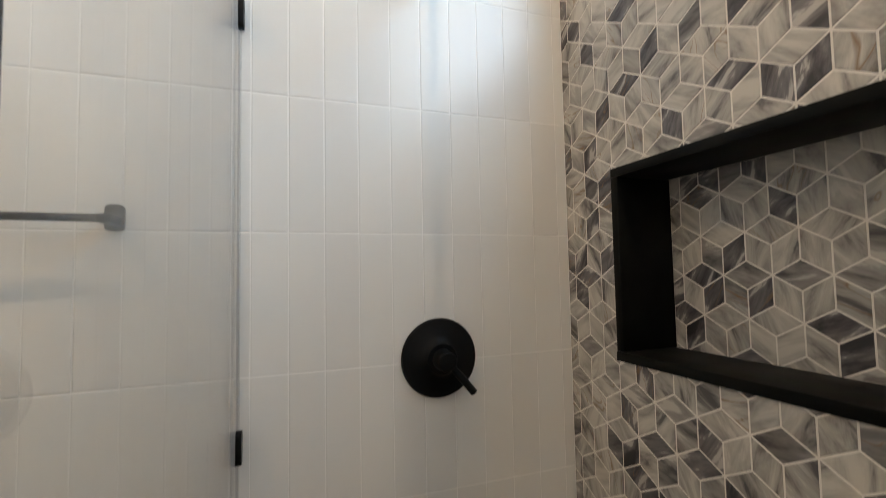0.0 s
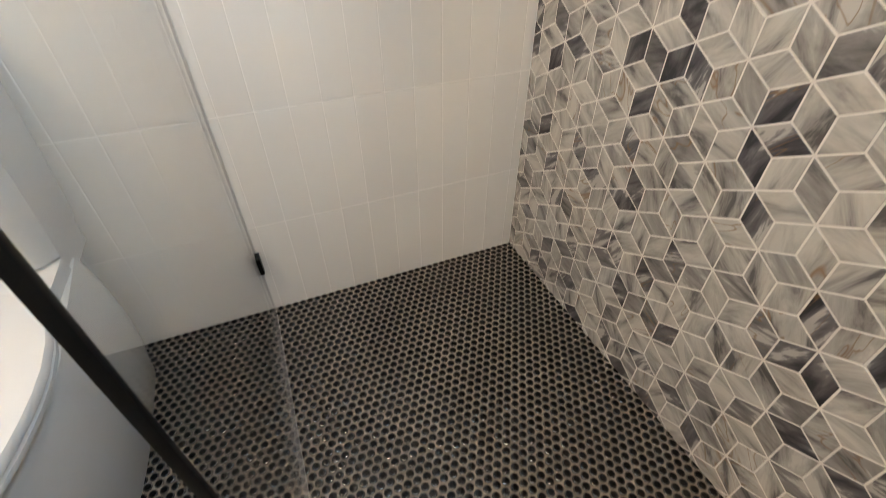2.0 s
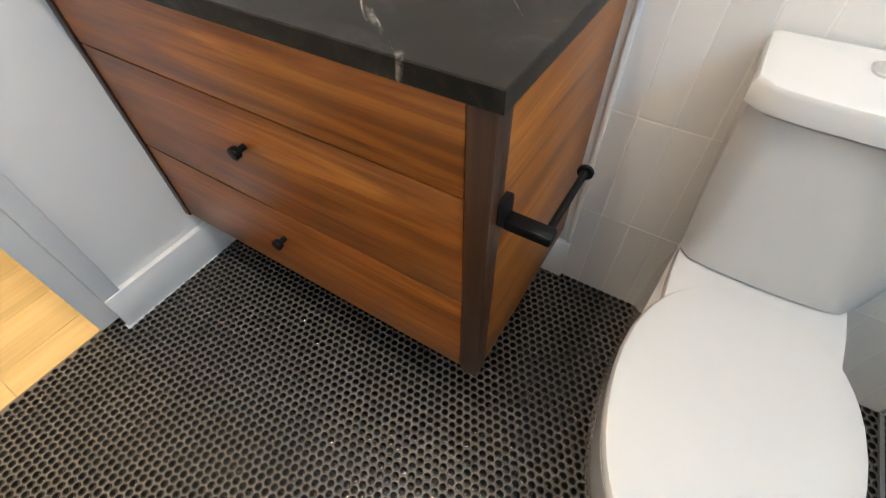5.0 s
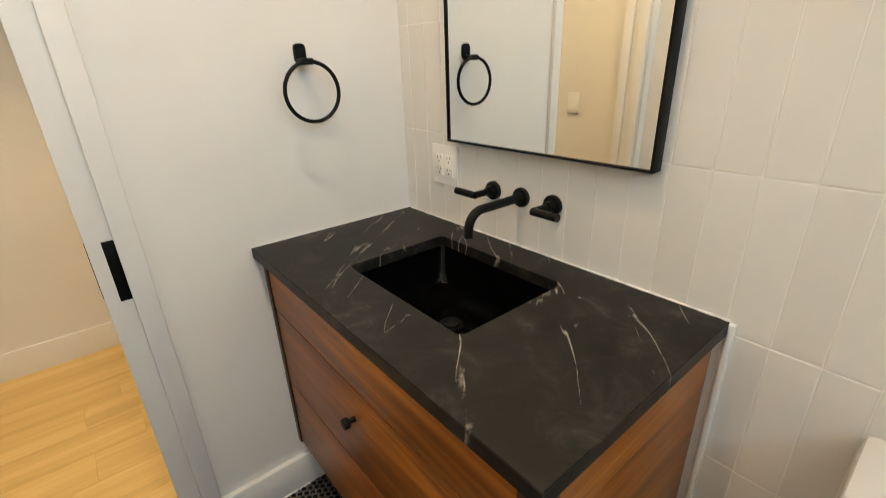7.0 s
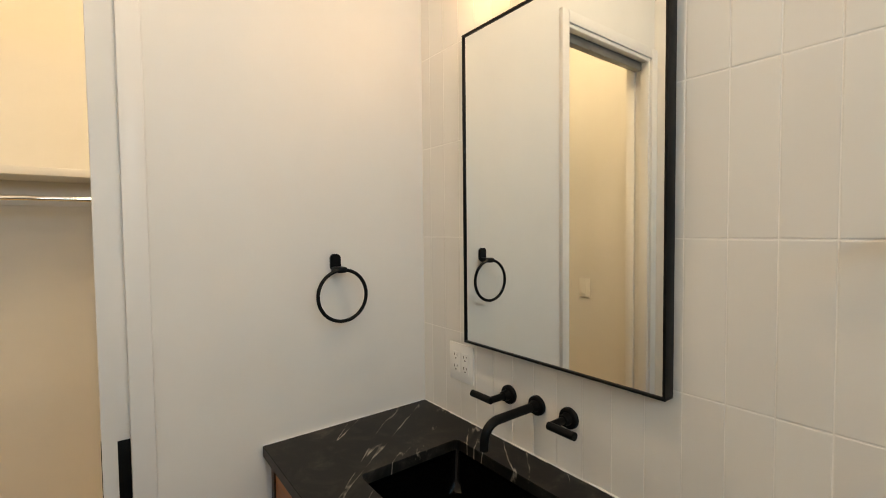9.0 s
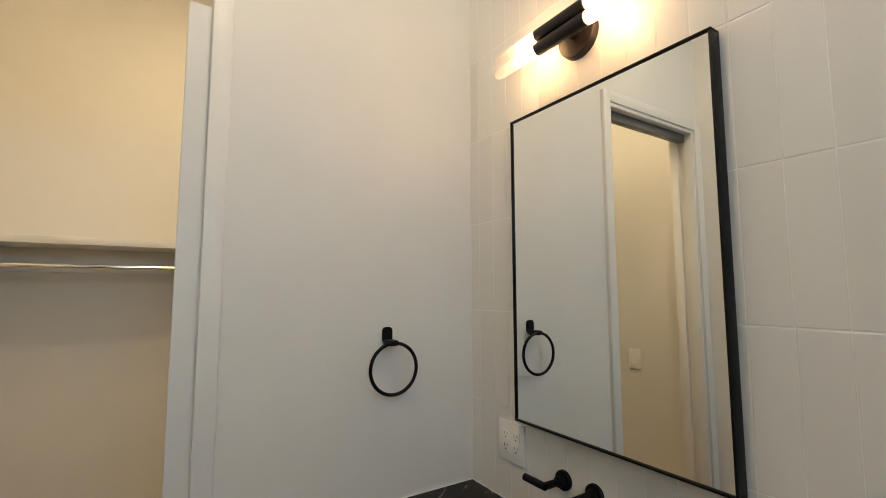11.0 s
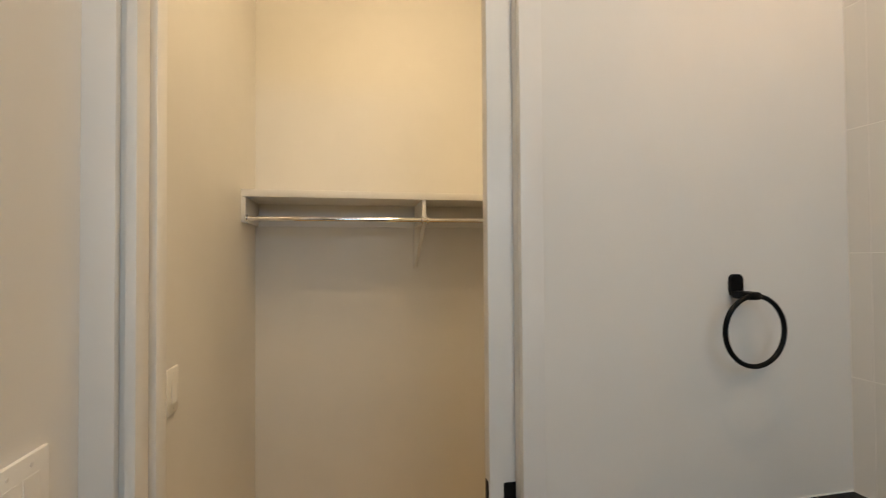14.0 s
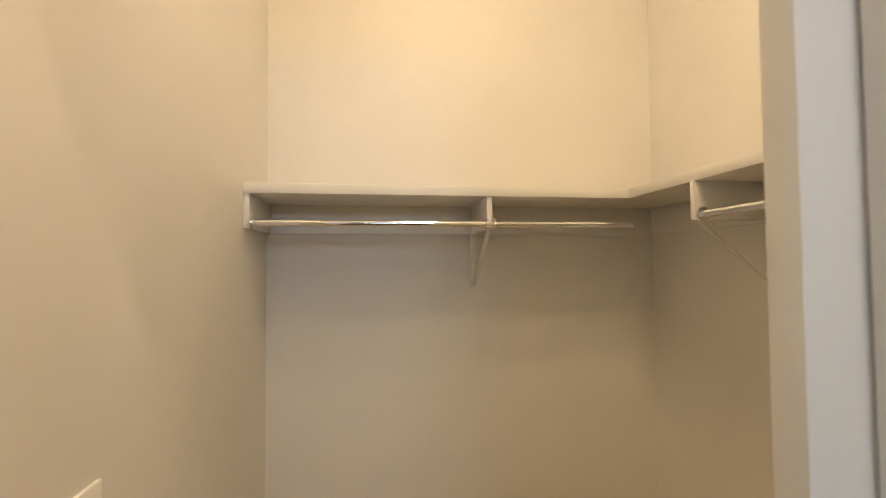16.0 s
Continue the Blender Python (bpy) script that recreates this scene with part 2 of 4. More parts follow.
def frosted_mat(name):
    """Frosted glass that lets part of the light straight through and scatters the rest."""
    m, nt, nd, ln, b = nodes_of(name)
    nd.remove(b)
    tr, sc, gl, m1, m2 = (nd.new("ShaderNode" + k) for k in ("BsdfTransparent", "BsdfTranslucent", "BsdfGlossy", "MixShader", "MixShader"))
    sc.inputs[0].default_value = (0.93, 0.92, 0.90, 1)
    gl.inputs["Roughness"].default_value = 0.15
    m1.inputs[0].default_value = 0.5
    m2.inputs[0].default_value = 0.06
    ln.new(tr.outputs[0], m1.inputs[1])
    ln.new(sc.outputs[0], m1.inputs[2])
    ln.new(m1.outputs[0], m2.inputs[1])
    ln.new(gl.outputs[0], m2.inputs[2])
    ln.new(m2.outputs[0], nd["Material Output"].inputs[0])
    return m


def glow_mat(name, color, strength):
    m, nt, nd, ln, b = nodes_of(name)
    b.inputs["Base Color"].default_value = (0.8, 0.8, 0.78, 1)
    b.inputs["Emission Color"].default_value = (*color, 1)
    b.inputs["Emission Strength"].default_value = strength
    return m


def mirror_mat():
    m, nt, nd, ln, b = nodes_of("mirror_silver")
    b.inputs["Base Color"].default_value = (0.86, 0.88, 0.86, 1)
    b.inputs["Metallic"].default_value = 1
    b.inputs["Roughness"].default_value = 0.015
    return m


M_TILE = tile_mat()
M_PENNY, M_PENNY_F = penny_mat(False), penny_mat(True)
M_RIM, M_RIM_F = penny_mat(False, True), penny_mat(True, True)
M_MARBLE, M_MARBLE_F = marble_mat(False), marble_mat(True)
M_MGROUT = surface("mosaic_grout", (0.72, 0.69, 0.64), (0.80, 0.77, 0.72), 0.75, scale=12, grain=300, relief=0.3)
RED = ((0.17, 0.047, 0.0065), (0.32, 0.10, 0.0145), (0.50, 0.185, 0.029))
M_WOOD_X = wood_mat("red_brown_timber_front", 0, *RED)
M_WOOD_Y = wood_mat("red_brown_timber_side", 1, *RED)
M_WOOD_Z = wood_mat("dark_brown_timber_post", 2, (0.03, 0.012, 0.006), (0.065, 0.027, 0.012), (0.11, 0.045, 0.02))
M_OAK = wood_mat("pale_oak_plank", 1, (0.62, 0.425, 0.165), (0.69, 0.485, 0.20), (0.75, 0.55, 0.25), rough=0.42, scale=0.6, figure=0.35)
M_STONE = stone_mat()
M_GLASS = pane_mat("shower_glass", (0.982, 0.99, 0.986))
M_TUBE = frosted_mat("frosted_ribbed_glass")
M_WINDOW = pane_mat("window_glass", (0.97, 0.98, 0.98))
M_MIRROR = mirror_mat()
M_BULB = glow_mat("warm_bulb", (1.0, 0.60, 0.28), 115)
M_DOWN = glow_mat("downlight_lens", (1.0, 0.82, 0.60), 1300)
M_DOWN_DIM = glow_mat("shower_downlight_lens", (1.0, 0.80, 0.56), 1000)
M_CLOSET_LAMP = glow_mat("closet_lamp_lens", (1.0, 0.78, 0.50), 140)


# ---- mesh helpers ----
def box(lo, hi, bevel=0.0, bm=None, segs=2):
    bm = bm or bmesh.new()
    lo, hi = Vector(lo), Vector(hi)
    g = bmesh.ops.create_cube(bm, size=1, matrix=Matrix.Translation((lo + hi) / 2) @ Matrix.Diagonal((*(hi - lo), 1)))
    if bevel:
        es = list({e for v in g["verts"] for e in v.link_edges})
        bmesh.ops.bevel(bm, geom=es, offset=bevel, segments=segs, profile=0.5, affect="EDGES")
    return bm


def cyl(p, q, r, r2=None, n=24, bm=None, bevel=0.0):
    bm = bm or bmesh.new()
    p, q = Vector(p), Vector(q)
    m = Matrix.Translation((p + q) / 2) @ (q - p).to_track_quat("Z", "Y").to_matrix().to_4x4()
    g = bmesh.ops.create_cone(bm, cap_ends=True, segments=n, radius1=r, radius2=r if r2 is None else r2, depth=(q - p).length, matrix=m)
    if bevel:
        es = [e for e in {e for v in g["verts"] for e in v.link_edges} if any(len(f.verts) > 4 for f in e.link_faces)]
        bmesh.ops.bevel(bm, geom=es, offset=bevel, segments=3, profile=0.5, affect="EDGES")
    return bm


def sweep(points, r, n=16, closed=False, bm=None):
    """A round bar along a line of points."""
    bm = bm or bmesh.new()
    pts = [Vector(p) for p in points]
    rings, count = [], len(pts)
    up = None
    for i, p in enumerate(pts):
        a = pts[(i - 1) % count] if closed or i else p
        b = pts[(i + 1) % count] if closed or i < count - 1 else p
        d = (b - a).normalized()
        if up is None:
            up = d.orthogonal().normalized()
        up = (up - d * up.dot(d)).normalized()
        side = d.cross(up)
        rings.append([bm.verts.new(p + r * (math.cos(2 * math.pi * k / n) * up + math.sin(2 * math.pi * k / n) * side)) for k in range(n)])
    for i in range(count if closed else count - 1):
        a, b = rings[i], rings[(i + 1) % count]
        for k in range(n):
            bm.faces.new((a[k], a[(k + 1) % n], b[(k + 1) % n], b[k]))
    if not closed:
        bm.faces.new(rings[0][::-1])
        bm.faces.new(rings[-1])
    return bm


def loft(rings, cap=True, bm=None):
    """A skin over rings of points, all of one length."""
    bm = bm or bmesh.new()
    vs = [[bm.verts.new(p) for p in r] for r in rings]
    n = len(vs[0])
    for a, b in zip(vs, vs[1:]):
        for k in range(n):
            bm.faces.new((a[k], a[(k + 1) % n], b[(k + 1) % n], b[k]))
    if cap:
        bm.faces.new(vs[0][::-1])
        bm.faces.new(vs[-1])
    return bm


def rounded(cx, cy, hx, hy, r, n=6):
    """Points round a rectangle with round corners."""
    pts = []
    for sx, sy, a0 in ((1, 1, 0), (-1, 1, 90), (-1, -1, 180), (1, -1, 270)):
        for k in range(n + 1):
            a = radians(a0 + 90 * k / n)
            pts.append((cx + sx * (hx - r) + r * math.cos(a), cy + sy * (hy - r) + r * math.sin(a)))
    return pts


def mesh_of(name, bm, material, smooth=True):
    bmesh.ops.recalc_face_normals(bm, faces=bm.faces)
    me = bpy.data.meshes.new(name)
    bm.to_mesh(me)
    bm.free()
    me.materials.append(material)
    if smooth:
        me.shade_smooth()
        me.set_sharp_from_angle(angle=radians(38))
    return me


def part(name, bm, material, parent=None, label="", smooth=True):
    ob = new(name, mesh_of(name, bm, material, smooth))
    ob.parent = parent
    return tagged(ob, label=label)


def thing(name, place, label, category, group="", kind=""):
    e = new(name)
    e.empty_display_size = 0.05
    e.location = place
    return tagged(e, label, category, group, kind)


def hang(name, bm, material, parent, label="", smooth=True):
    """A part given in world places, under a thing whose empty stands anywhere."""
    ob = part(name, bm, material, parent, label, smooth)
    top = parent
    off = Vector((0, 0, 0))
    while top is not None:
        off += top.location
        top = top.parent
    ob.location = -off
    return ob


def structure(name, bm, material, label, smooth=False):
    return tagged(part(name, bm, material, None, label, smooth), category=name.split("_")[0], kind="structure")


def boxes(*spans):
    bm = bmesh.new()
    for lo, hi in spans:
        box(lo, hi, bm=bm)
    return bm


# ---- the shell ----
T = 0.12
floor = structure("floor", boxes(((-0.05, YS - 0.1, -0.10), (XE + 0.2, 0.1, -0.0006))), M_FGROUT,
                  "bathroom floor of black penny rounds in taupe grout")
wall_north = structure("wall_north", boxes(((-0.0, -0.0, -0.1), (XE + 0.2, T, ZC))), M_GROUT,
                       "long wall of stacked white upright tiles")
wall_north.location.y = 0.0003
wall_south = structure("wall_south", boxes(((-T, YS - T, -0.1), (XE + 0.2, YS, ZC))), M_PAINT, "white painted wall")
# mosaic wall with the niche and the window cut through it
wall_east = structure("wall_east", boxes(
    ((0, YS, -0.1), (0.21, 0.0065, NI[2])), ((0, NI[1], NI[2]), (0.21, 0.0065, NI[3])), ((0, YS, NI[2]), (0.21, NI[0], NI[3])),
    ((0.152, NI[0], NI[2]), (0.21, NI[1], NI[3])),
    ((0, YS, NI[3]), (0.21, 0.0065, WIN[2])), ((0, WIN[1], WIN[2]), (0.21, 0.0065, WIN[3])), ((0, YS, WIN[2]), (0.21, WIN[0], WIN[3])),
    ((0, YS, WIN[3]), (0.21, 0.0065, ZC))), M_MGROUT, "shower wall of grey marble diamond mosaic")
wall_east.location.x = XE + 0.0009
# wall to the closet, hollow where the door slides into it
wall_west = structure("wall_west", boxes(
    ((-0.025, DOOR[1], -0.1), (0, 0.0065, DOOR[2])), ((-T, -0.845, -0.1), (-0.070, 0.0065, DOOR[2])),
    ((-T, YS, -0.1), (0, DOOR[0], DOOR[2])), ((-T, YS, DOOR[2]), (0, 0.0065, ZC))), M_PAINT, "white painted wall beside the vanity")
ceiling = structure("ceiling", boxes(((-T, YS - T, ZC), (XE + 0.2, T, ZC + 0.1))), M_CEIL, "white painted ceiling")
ZK = ZC                                   # closet ceiling
closet_ceiling = structure("ceiling_closet", boxes(((CX - 0.1, CYS - 0.1, ZK), (-T, CYN + 0.1, ZK + 0.1))), M_CEIL, "white painted closet ceiling")
structure("wall_closet_west", boxes(((CX - 0.1, CYS - 0.1, -0.1), (CX, CYN + 0.1, ZC))), M_PAINT, "cream painted closet wall under warm light")
structure("wall_closet_south", boxes(((CX, CYS - 0.1, -0.1), (-T, CYS, ZC))), M_PAINT, "cream painted closet wall with a switch")
structure("wall_closet_north", boxes(((CX, CYN, -0.1), (-T, CYN + 0.1, ZC))), M_PAINT, "cream painted closet wall behind the shelf")
closet_floor = structure("floor_closet", boxes(((CX - 0.1, CYS - 0.1, -0.10), (-0.05, CYN + 0.1, -0.003))), M_OAK, "pale oak plank closet floor")


def baseboard(name, lo, hi, label):
    return structure(name, box(lo, hi, 0.003), M_TRIM, label, True)


BB = 0.135
baseboard("baseboard_west", (0.0, -0.871, -0.001), (0.022, 0.0, BB), "white painted baseboard beside the vanity")
bm = bmesh.new()
rk = random.Random(9)
for k in range(28):
    y0 = -0.872 + 0.0118 * k
    h = rk.uniform(0.0015, 0.006) * (1.6 if k < 3 else 1)
    box((0.020, y0, -0.001), (0.022 + h * 0.7, y0 + 0.0118, 0.0005 + h), bm=bm)
for k in range(5):
    box((0.002 + 0.004 * k, -0.876 - rk.uniform(0, 0.003), -0.001), (0.0065 + 0.004 * k, -0.870, rk.uniform(0.004, 0.009)), bm=bm)
structure("trim_caulk", bm, M_CAULK, "rough white caulk at the foot of the baseboard")
baseboard("baseboard_north", (0.018, -0.014, -0.001), (1.071, 0.0, 0.158), "short white baseboard under the vanity")
structure("trim_tile_edge", box((1.0585, -0.011, 0.16), (1.070, -0.0005, 0.944), 0.002), M_TRIM, "white strip where the tiles meet the vanity", True)
baseboard("baseboard_south", (0.016, YS, -0.001), (XE, YS + 0.014, BB), "white painted baseboard")
baseboard("baseboard_closet_west", (CX, CYS, -0.002), (CX + 0.014, CYN, 0.148), "cream closet baseboard")
baseboard("baseboard_closet_south", (CX + 0.014, CYS, -0.002), (-T - 0.02, CYS + 0.014, 0.148), "cream closet baseboard")
baseboard("baseboard_closet_north", (CX + 0.014, CYN - 0.014, -0.002), (-T - 0.016, CYN, 0.148), "cream closet baseboard")

# casing and jambs round the opening
CAS = 0.019
for nm, lo, hi in (("trim_casing_north", (0, DOOR[1], BB), (CAS, DOOR[1] + 0.050, DOOR[2] + 0.054)),
                   ("trim_casing_south", (0, YS - 0.002, 0), (CAS, DOOR[0] - 0.012, DOOR[2] + 0.054)),
                   ("trim_casing_head", (0, DOOR[0] - 0.012, DOOR[2]), (CAS, DOOR[1], DOOR[2] + 0.054)),
                   ("trim_jamb_south", (-T, DOOR[0], 0), (-0.072, DOOR[0] + 0.018, DOOR[2])),
                   ("trim_jamb_south_front", (-0.04, DOOR[0], 0), (0.012, DOOR[0] + 0.018, DOOR[2])),
                   ("trim_head_front", (-0.025, DOOR[0] + 0.018, DOOR[2] - 0.02), (0.012, DOOR[1] - 0.001, DOOR[2] - 0.001)),
                   ("trim_head_back", (-T, DOOR[0] + 0.018, DOOR[2] - 0.02), (-0.070, DOOR[1] - 0.001, DOOR[2] - 0.001)),
                   ("trim_casing_closet_head", (-T - CAS, DOOR[0], DOOR[2]), (-T, DOOR[1], DOOR[2] + 0.054))):
    structure(nm, box(lo, hi, 0.0025), M_TRIM, "white painted door trim", True)

# the sliding door, pushed back into its pocket
door = thing("door_1", (-0.062, -0.6, 0.012), "white sliding pocket door pushed back into the wall", "door", kind="structure")
hang("door_leaf", box((-0.063, -0.927, 0.012), (-0.029, -0.22, 2.394), 0.002), M_TRIM, door)
pull = hang("flush_pull", box((-0.0305, -0.896, 0.884), (-0.0265, -0.862, 1.047), 0.001), M_BLACK, door, "matte black flush pull plate")
hang("edge_plate", box((-0.057, -0.9285, 0.90), (-0.036, -0.9265, 1.047), 0.0005), M_BLACK, door, "black edge plate")

structure("trim_door_track", box((-0.066, DOOR[0] + 0.018, 2.44), (-0.029, DOOR[1] + 0.3, DOOR[2] - 0.002), 0.002), M_TRACK, "grey metal sliding door track", True)

# the window high in the mosaic wall
window = thing("window_1", (XE + 0.08, -0.85, WIN[2]), "small high white-framed shower window", "window", kind="structure")
for lo, hi in (((0.06, WIN[0], WIN[2]), (0.11, WIN[1], WIN[2] + 0.04)), ((0.06, WIN[0], WIN[3] - 0.04), (0.11, WIN[1], WIN[3])),
               ((0.06, WIN[0], WIN[2] + 0.04), (0.11, WIN[0] + 0.04, WIN[3] - 0.04)), ((0.06, WIN[1] - 0.04, WIN[2] + 0.04), (0.11, WIN[1], WIN[3] - 0.04))):
    hang("window_frame", box((XE + lo[0], *lo[1:]), (XE + hi[0], *hi[1:]), 0.003), M_TRIM, window)
pane = hang("pane", box((XE + 0.082, WIN[0] + 0.03, WIN[2] + 0.03), (XE + 0.088, WIN[1] - 0.03, WIN[3] - 0.03)), M_WINDOW, window)
pane.visible_shadow = False


# ---- shower ----
GX, GY, GH = 1.951, -0.845, 2.12
screen = thing("shower_screen", (GX, -0.4, 0), "frameless clear glass shower screen with black edge strip and clips", "shower screen")
hang("glass_panel", box((GX - 0.005, GY, 0.008), (GX + 0.005, -0.004, GH)), M_GLASS, screen, "clear glass panel", False)
hang("edge_strip", box((GX - 0.0065, GY - 0.003, 0.004), (GX + 0.0040, GY + 0.0045, GH + 0.002), 0.0015), M_BLACK, screen, "black edge strip")
for z in (0.196, 1.089, 2.003):
    bm = loft([[(x, y, zz) for y, zz in rounded(-0.0165, z, 0.0160, 0.033, 0.010, 3)] for x in (GX - 0.0105, GX - 0.008, GX + 0.008, GX + 0.0105)])
    hang("clip", bm, M_BLACK, screen, "black glass clip")
hang("clip", loft([[(x, y, zz) for y, zz in rounded(-0.735, 0.018, 0.032, 0.0170, 0.010, 3)] for x in (GX - 0.0105, GX - 0.008, GX + 0.008, GX + 0.0105)]),
     M_BLACK, screen, "black glass clip")

valve = thing("shower_valve", (2.395, 0, 1.234), "round matte black shower valve with a lever handle", "shower valve")
vx, vz = 2.395, 1.234
prof = [(0.093, 0.0), (0.095, -0.005), (0.092, -0.011), (0.055, -0.016), (0.042, -0.022), (0.036, -0.03)]
hang("escutcheon", loft([[(vx + r * math.cos(a * math.pi / 24), y, vz + r * math.sin(a * math.pi / 24)) for a in range(48)] for r, y in prof]), M_BLACK, valve)
hang("hub", cyl((vx, -0.024, vz), (vx, -0.068, vz), 0.026, 0.022, bevel=0.004), M_BLACK, valve)
hang("lever", sweep([(vx + 0.006, -0.055, vz - 0.006), (vx + 0.03, -0.062, vz - 0.034), (vx + 0.066, -0.058, vz - 0.076)], 0.009), M_BLACK, valve, "black lever")

head = thing("rain_shower", (2.395, 0, 2.125), "round matte black shower head on a straight wall arm", "shower head")
hang("wall_flange", cyl((2.395, 0.0, 2.165), (2.395, -0.012, 2.165), 0.03, 0.028, n=32, bevel=0.003), M_BLACK, head)
hang("arm", sweep([(2.395, -0.008, 2.165), (2.395, -0.36, 2.165), (2.395, -0.384, 2.158), (2.395, -0.39, 2.135)], 0.0105), M_BLACK, head)
hang("spray_plate", loft([[(2.395 + q * math.cos(a * math.pi / 20), -0.39 + q * math.sin(a * math.pi / 20), z) for a in range(40)]
                          for q, z in ((0.016, 2.142), (0.020, 2.134), (0.052, 2.130), (0.055, 2.126), (0.053, 2.121))]), M_BLACK, head)

drain = thing("floor_drain", (2.354, -0.862, 0), "square black shower floor drain with round holes", "floor drain")
bm = bmesh.new()
for i in range(5):
    for j in range(5):
        cx, cy, h, n = 2.308 + 0.0186 * (i + 0.5), -0.909 + 0.0186 * (j + 0.5), 0.0093, 8
        ring = [bm.verts.new((cx + 0.0058 * math.cos(2 * math.pi * (k + 0.5) / n), cy + 0.0058 * math.sin(2 * math.pi * (k + 0.5) / n), 0.0012)) for k in range(n)]
        low = [bm.verts.new((v.co.x, v.co.y, -0.0004)) for v in ring]
        sq = [bm.verts.new((cx + h * max(-1, min(1, 1.45 * math.cos(2 * math.pi * (k + 0.5) / n))),
                            cy + h * max(-1, min(1, 1.45 * math.sin(2 * math.pi * (k + 0.5) / n))), 0.0012)) for k in range(n)]
        for k in range(n):
            bm.faces.new((sq[k], sq[(k + 1) % n], ring[(k + 1) % n], ring[k]))
            bm.faces.new((ring[k], ring[(k + 1) % n], low[(k + 1) % n], low[k]))
hang("grate", bm, M_GRATE, drain, "perforated black grate", False)
# shallow black sheet under the holes, painted as the shade of the drain
hang("well", box((2.308, -0.909, -0.0012), (2.401, -0.816, -0.0002)), M_HOLE_SHADE, drain)
for lo, hi in (((2.303, -0.914), (2.407, -0.909)), ((2.303, -0.816), (2.407, -0.811)), ((2.303, -0.909), (2.308, -0.816)), ((2.402, -0.909), (2.407, -0.816))):
    hang("rim", box((*lo, -0.0015), (*hi, 0.0016)), M_GRATE, drain, "", False)
for lo, hi in (((2.296, -0.900), (2.303, -0.868)), ((2.306, -0.9205), (2.330, -0.9145)), ((2.372, -0.9195), (2.404, -0.9145)), ((2.407, -0.858), (2.412, -0.838)),
               ((2.340, -0.811), (2.404, -0.808)), ((2.407, -0.906), (2.4095, -0.88))):
    hang("grout_smear", box((*lo, -0.001), (*hi, 0.0012), 0.0008, segs=1), M_SMEAR, drain, "cream grout left along the rim")

hang("wall_seal", box((GX - 0.0022, -0.0055, 0.01), (GX + 0.0022, -0.0012, GH - 0.005)), M_SEAL, screen, "thin grey seal", False)
hang("floor_seal", box((GX - 0.005, GY + 0.01, 0.001), (GX + 0.005, -0.006, 0.0095)), M_SEAL, screen, "thin grey seal", False)

niche = thing("shower_niche", (XE, -0.54, NI[2]), "recessed shower niche lined with black stone slabs", "niche")
LIP = 0.006
for nm, lo, hi in (("bottom_slab", (-LIP - 0.002, NI[0], NI[2]), (0.152, NI[1], NI[2] + 0.022)),
                   ("top_slab", (-LIP, NI[0], NI[3] - 0.022), (0.152, NI[1], NI[3])),
                   ("side_slab", (-LIP, NI[1] - 0.022, NI[2] + 0.022), (0.152, NI[1], NI[3] - 0.022)),
                   ("side_slab", (-LIP, NI[0], NI[2] + 0.022), (0.152, NI[0] + 0.022, NI[3] - 0.022))):
    hang(nm, box((XE + lo[0], *lo[1:]), (XE + hi[0], *hi[1:]), 0.002), M_SLAB, niche)


# ---- toilet ----
TX = 1.4735


def egg(hw, back, front, z, n=48, cx=TX, power=2.3, neck=0.16, square=5.0):
    """A seat outline: blunt at the back, long and round in front."""
    pts, cy = [], back - (back - front) * 0.42
    for k in range(n):
        a = 2 * math.pi * k / n
        c, s = math.cos(a), math.sin(a)
        x = math.copysign(abs(c) ** (2 / power), c) * hw
        ly = (back - cy) if s > 0 else (cy - front)
        e = square if s > 0 else 2.05
        y = cy + math.copysign(abs(s) ** (2 / e), s) * ly
        u = max(0.0, min(1.0, (y + 0.47) / 0.27))
        pts.append((cx + x * (1 - neck * u * u * (3 - 2 * u)), y, z))
    return pts


toilet = thing("toilet", (TX, -0.4, 0), "white ceramic toilet with its lid closed beside the glass", "toilet")
hang("bowl", loft([egg(0.158, -0.03, -0.675, 0.0, neck=0.0, square=9), egg(0.162, -0.03, -0.681, 0.02, neck=0.0, square=9), egg(0.178, -0.03, -0.706, 0.12, neck=0.02, square=9), egg(0.189, -0.03, -0.734, 0.22, neck=0.05, square=9),
                   egg(0.192, -0.03, -0.757, 0.32, neck=0.1, square=9), egg(0.191, -0.03, -0.762, 0.385, square=9), egg(0.189, -0.035, -0.767, 0.406, square=9), egg(0.182, -0.04, -0.762, 0.411, square=9)]), M_CERAMIC, toilet, "smooth skirted bowl")
hang("seat", loft([egg(w, b, f, z, neck=0.12, square=2.8) for w, b, f, z in ((0.186, -0.222, -0.768, 0.412), (0.190, -0.218, -0.773, 0.415), (0.190, -0.218, -0.773, 0.424), (0.186, -0.222, -0.768, 0.428))]), M_CERAMIC, toilet)
hang("lid", loft([egg(w, b, f, z, neck=0.12, square=2.8) for w, b, f, z in ((0.187, -0.220, -0.769, 0.4295), (0.1915, -0.216, -0.775, 0.433), (0.1915, -0.216, -0.775, 0.443), (0.187, -0.220, -0.770, 0.449),
                  (0.174, -0.235, -0.754, 0.4525), (0.13, -0.30, -0.69, 0.4545), (0.05, -0.41, -0.53, 0.4555))]), M_CERAMIC, toilet, "closed white lid")
deck = lambda z, g: [(TX + sx * (w - g), y - (g if k == 2 else 0), z) for sx, run in ((1, (0, 1, 2)), (-1, (2, 1, 0))) for k, w, y in [((0, 0.156, -0.15), (1, 0.157, -0.225), (2, 0.153, -0.30))[q] for q in run]]
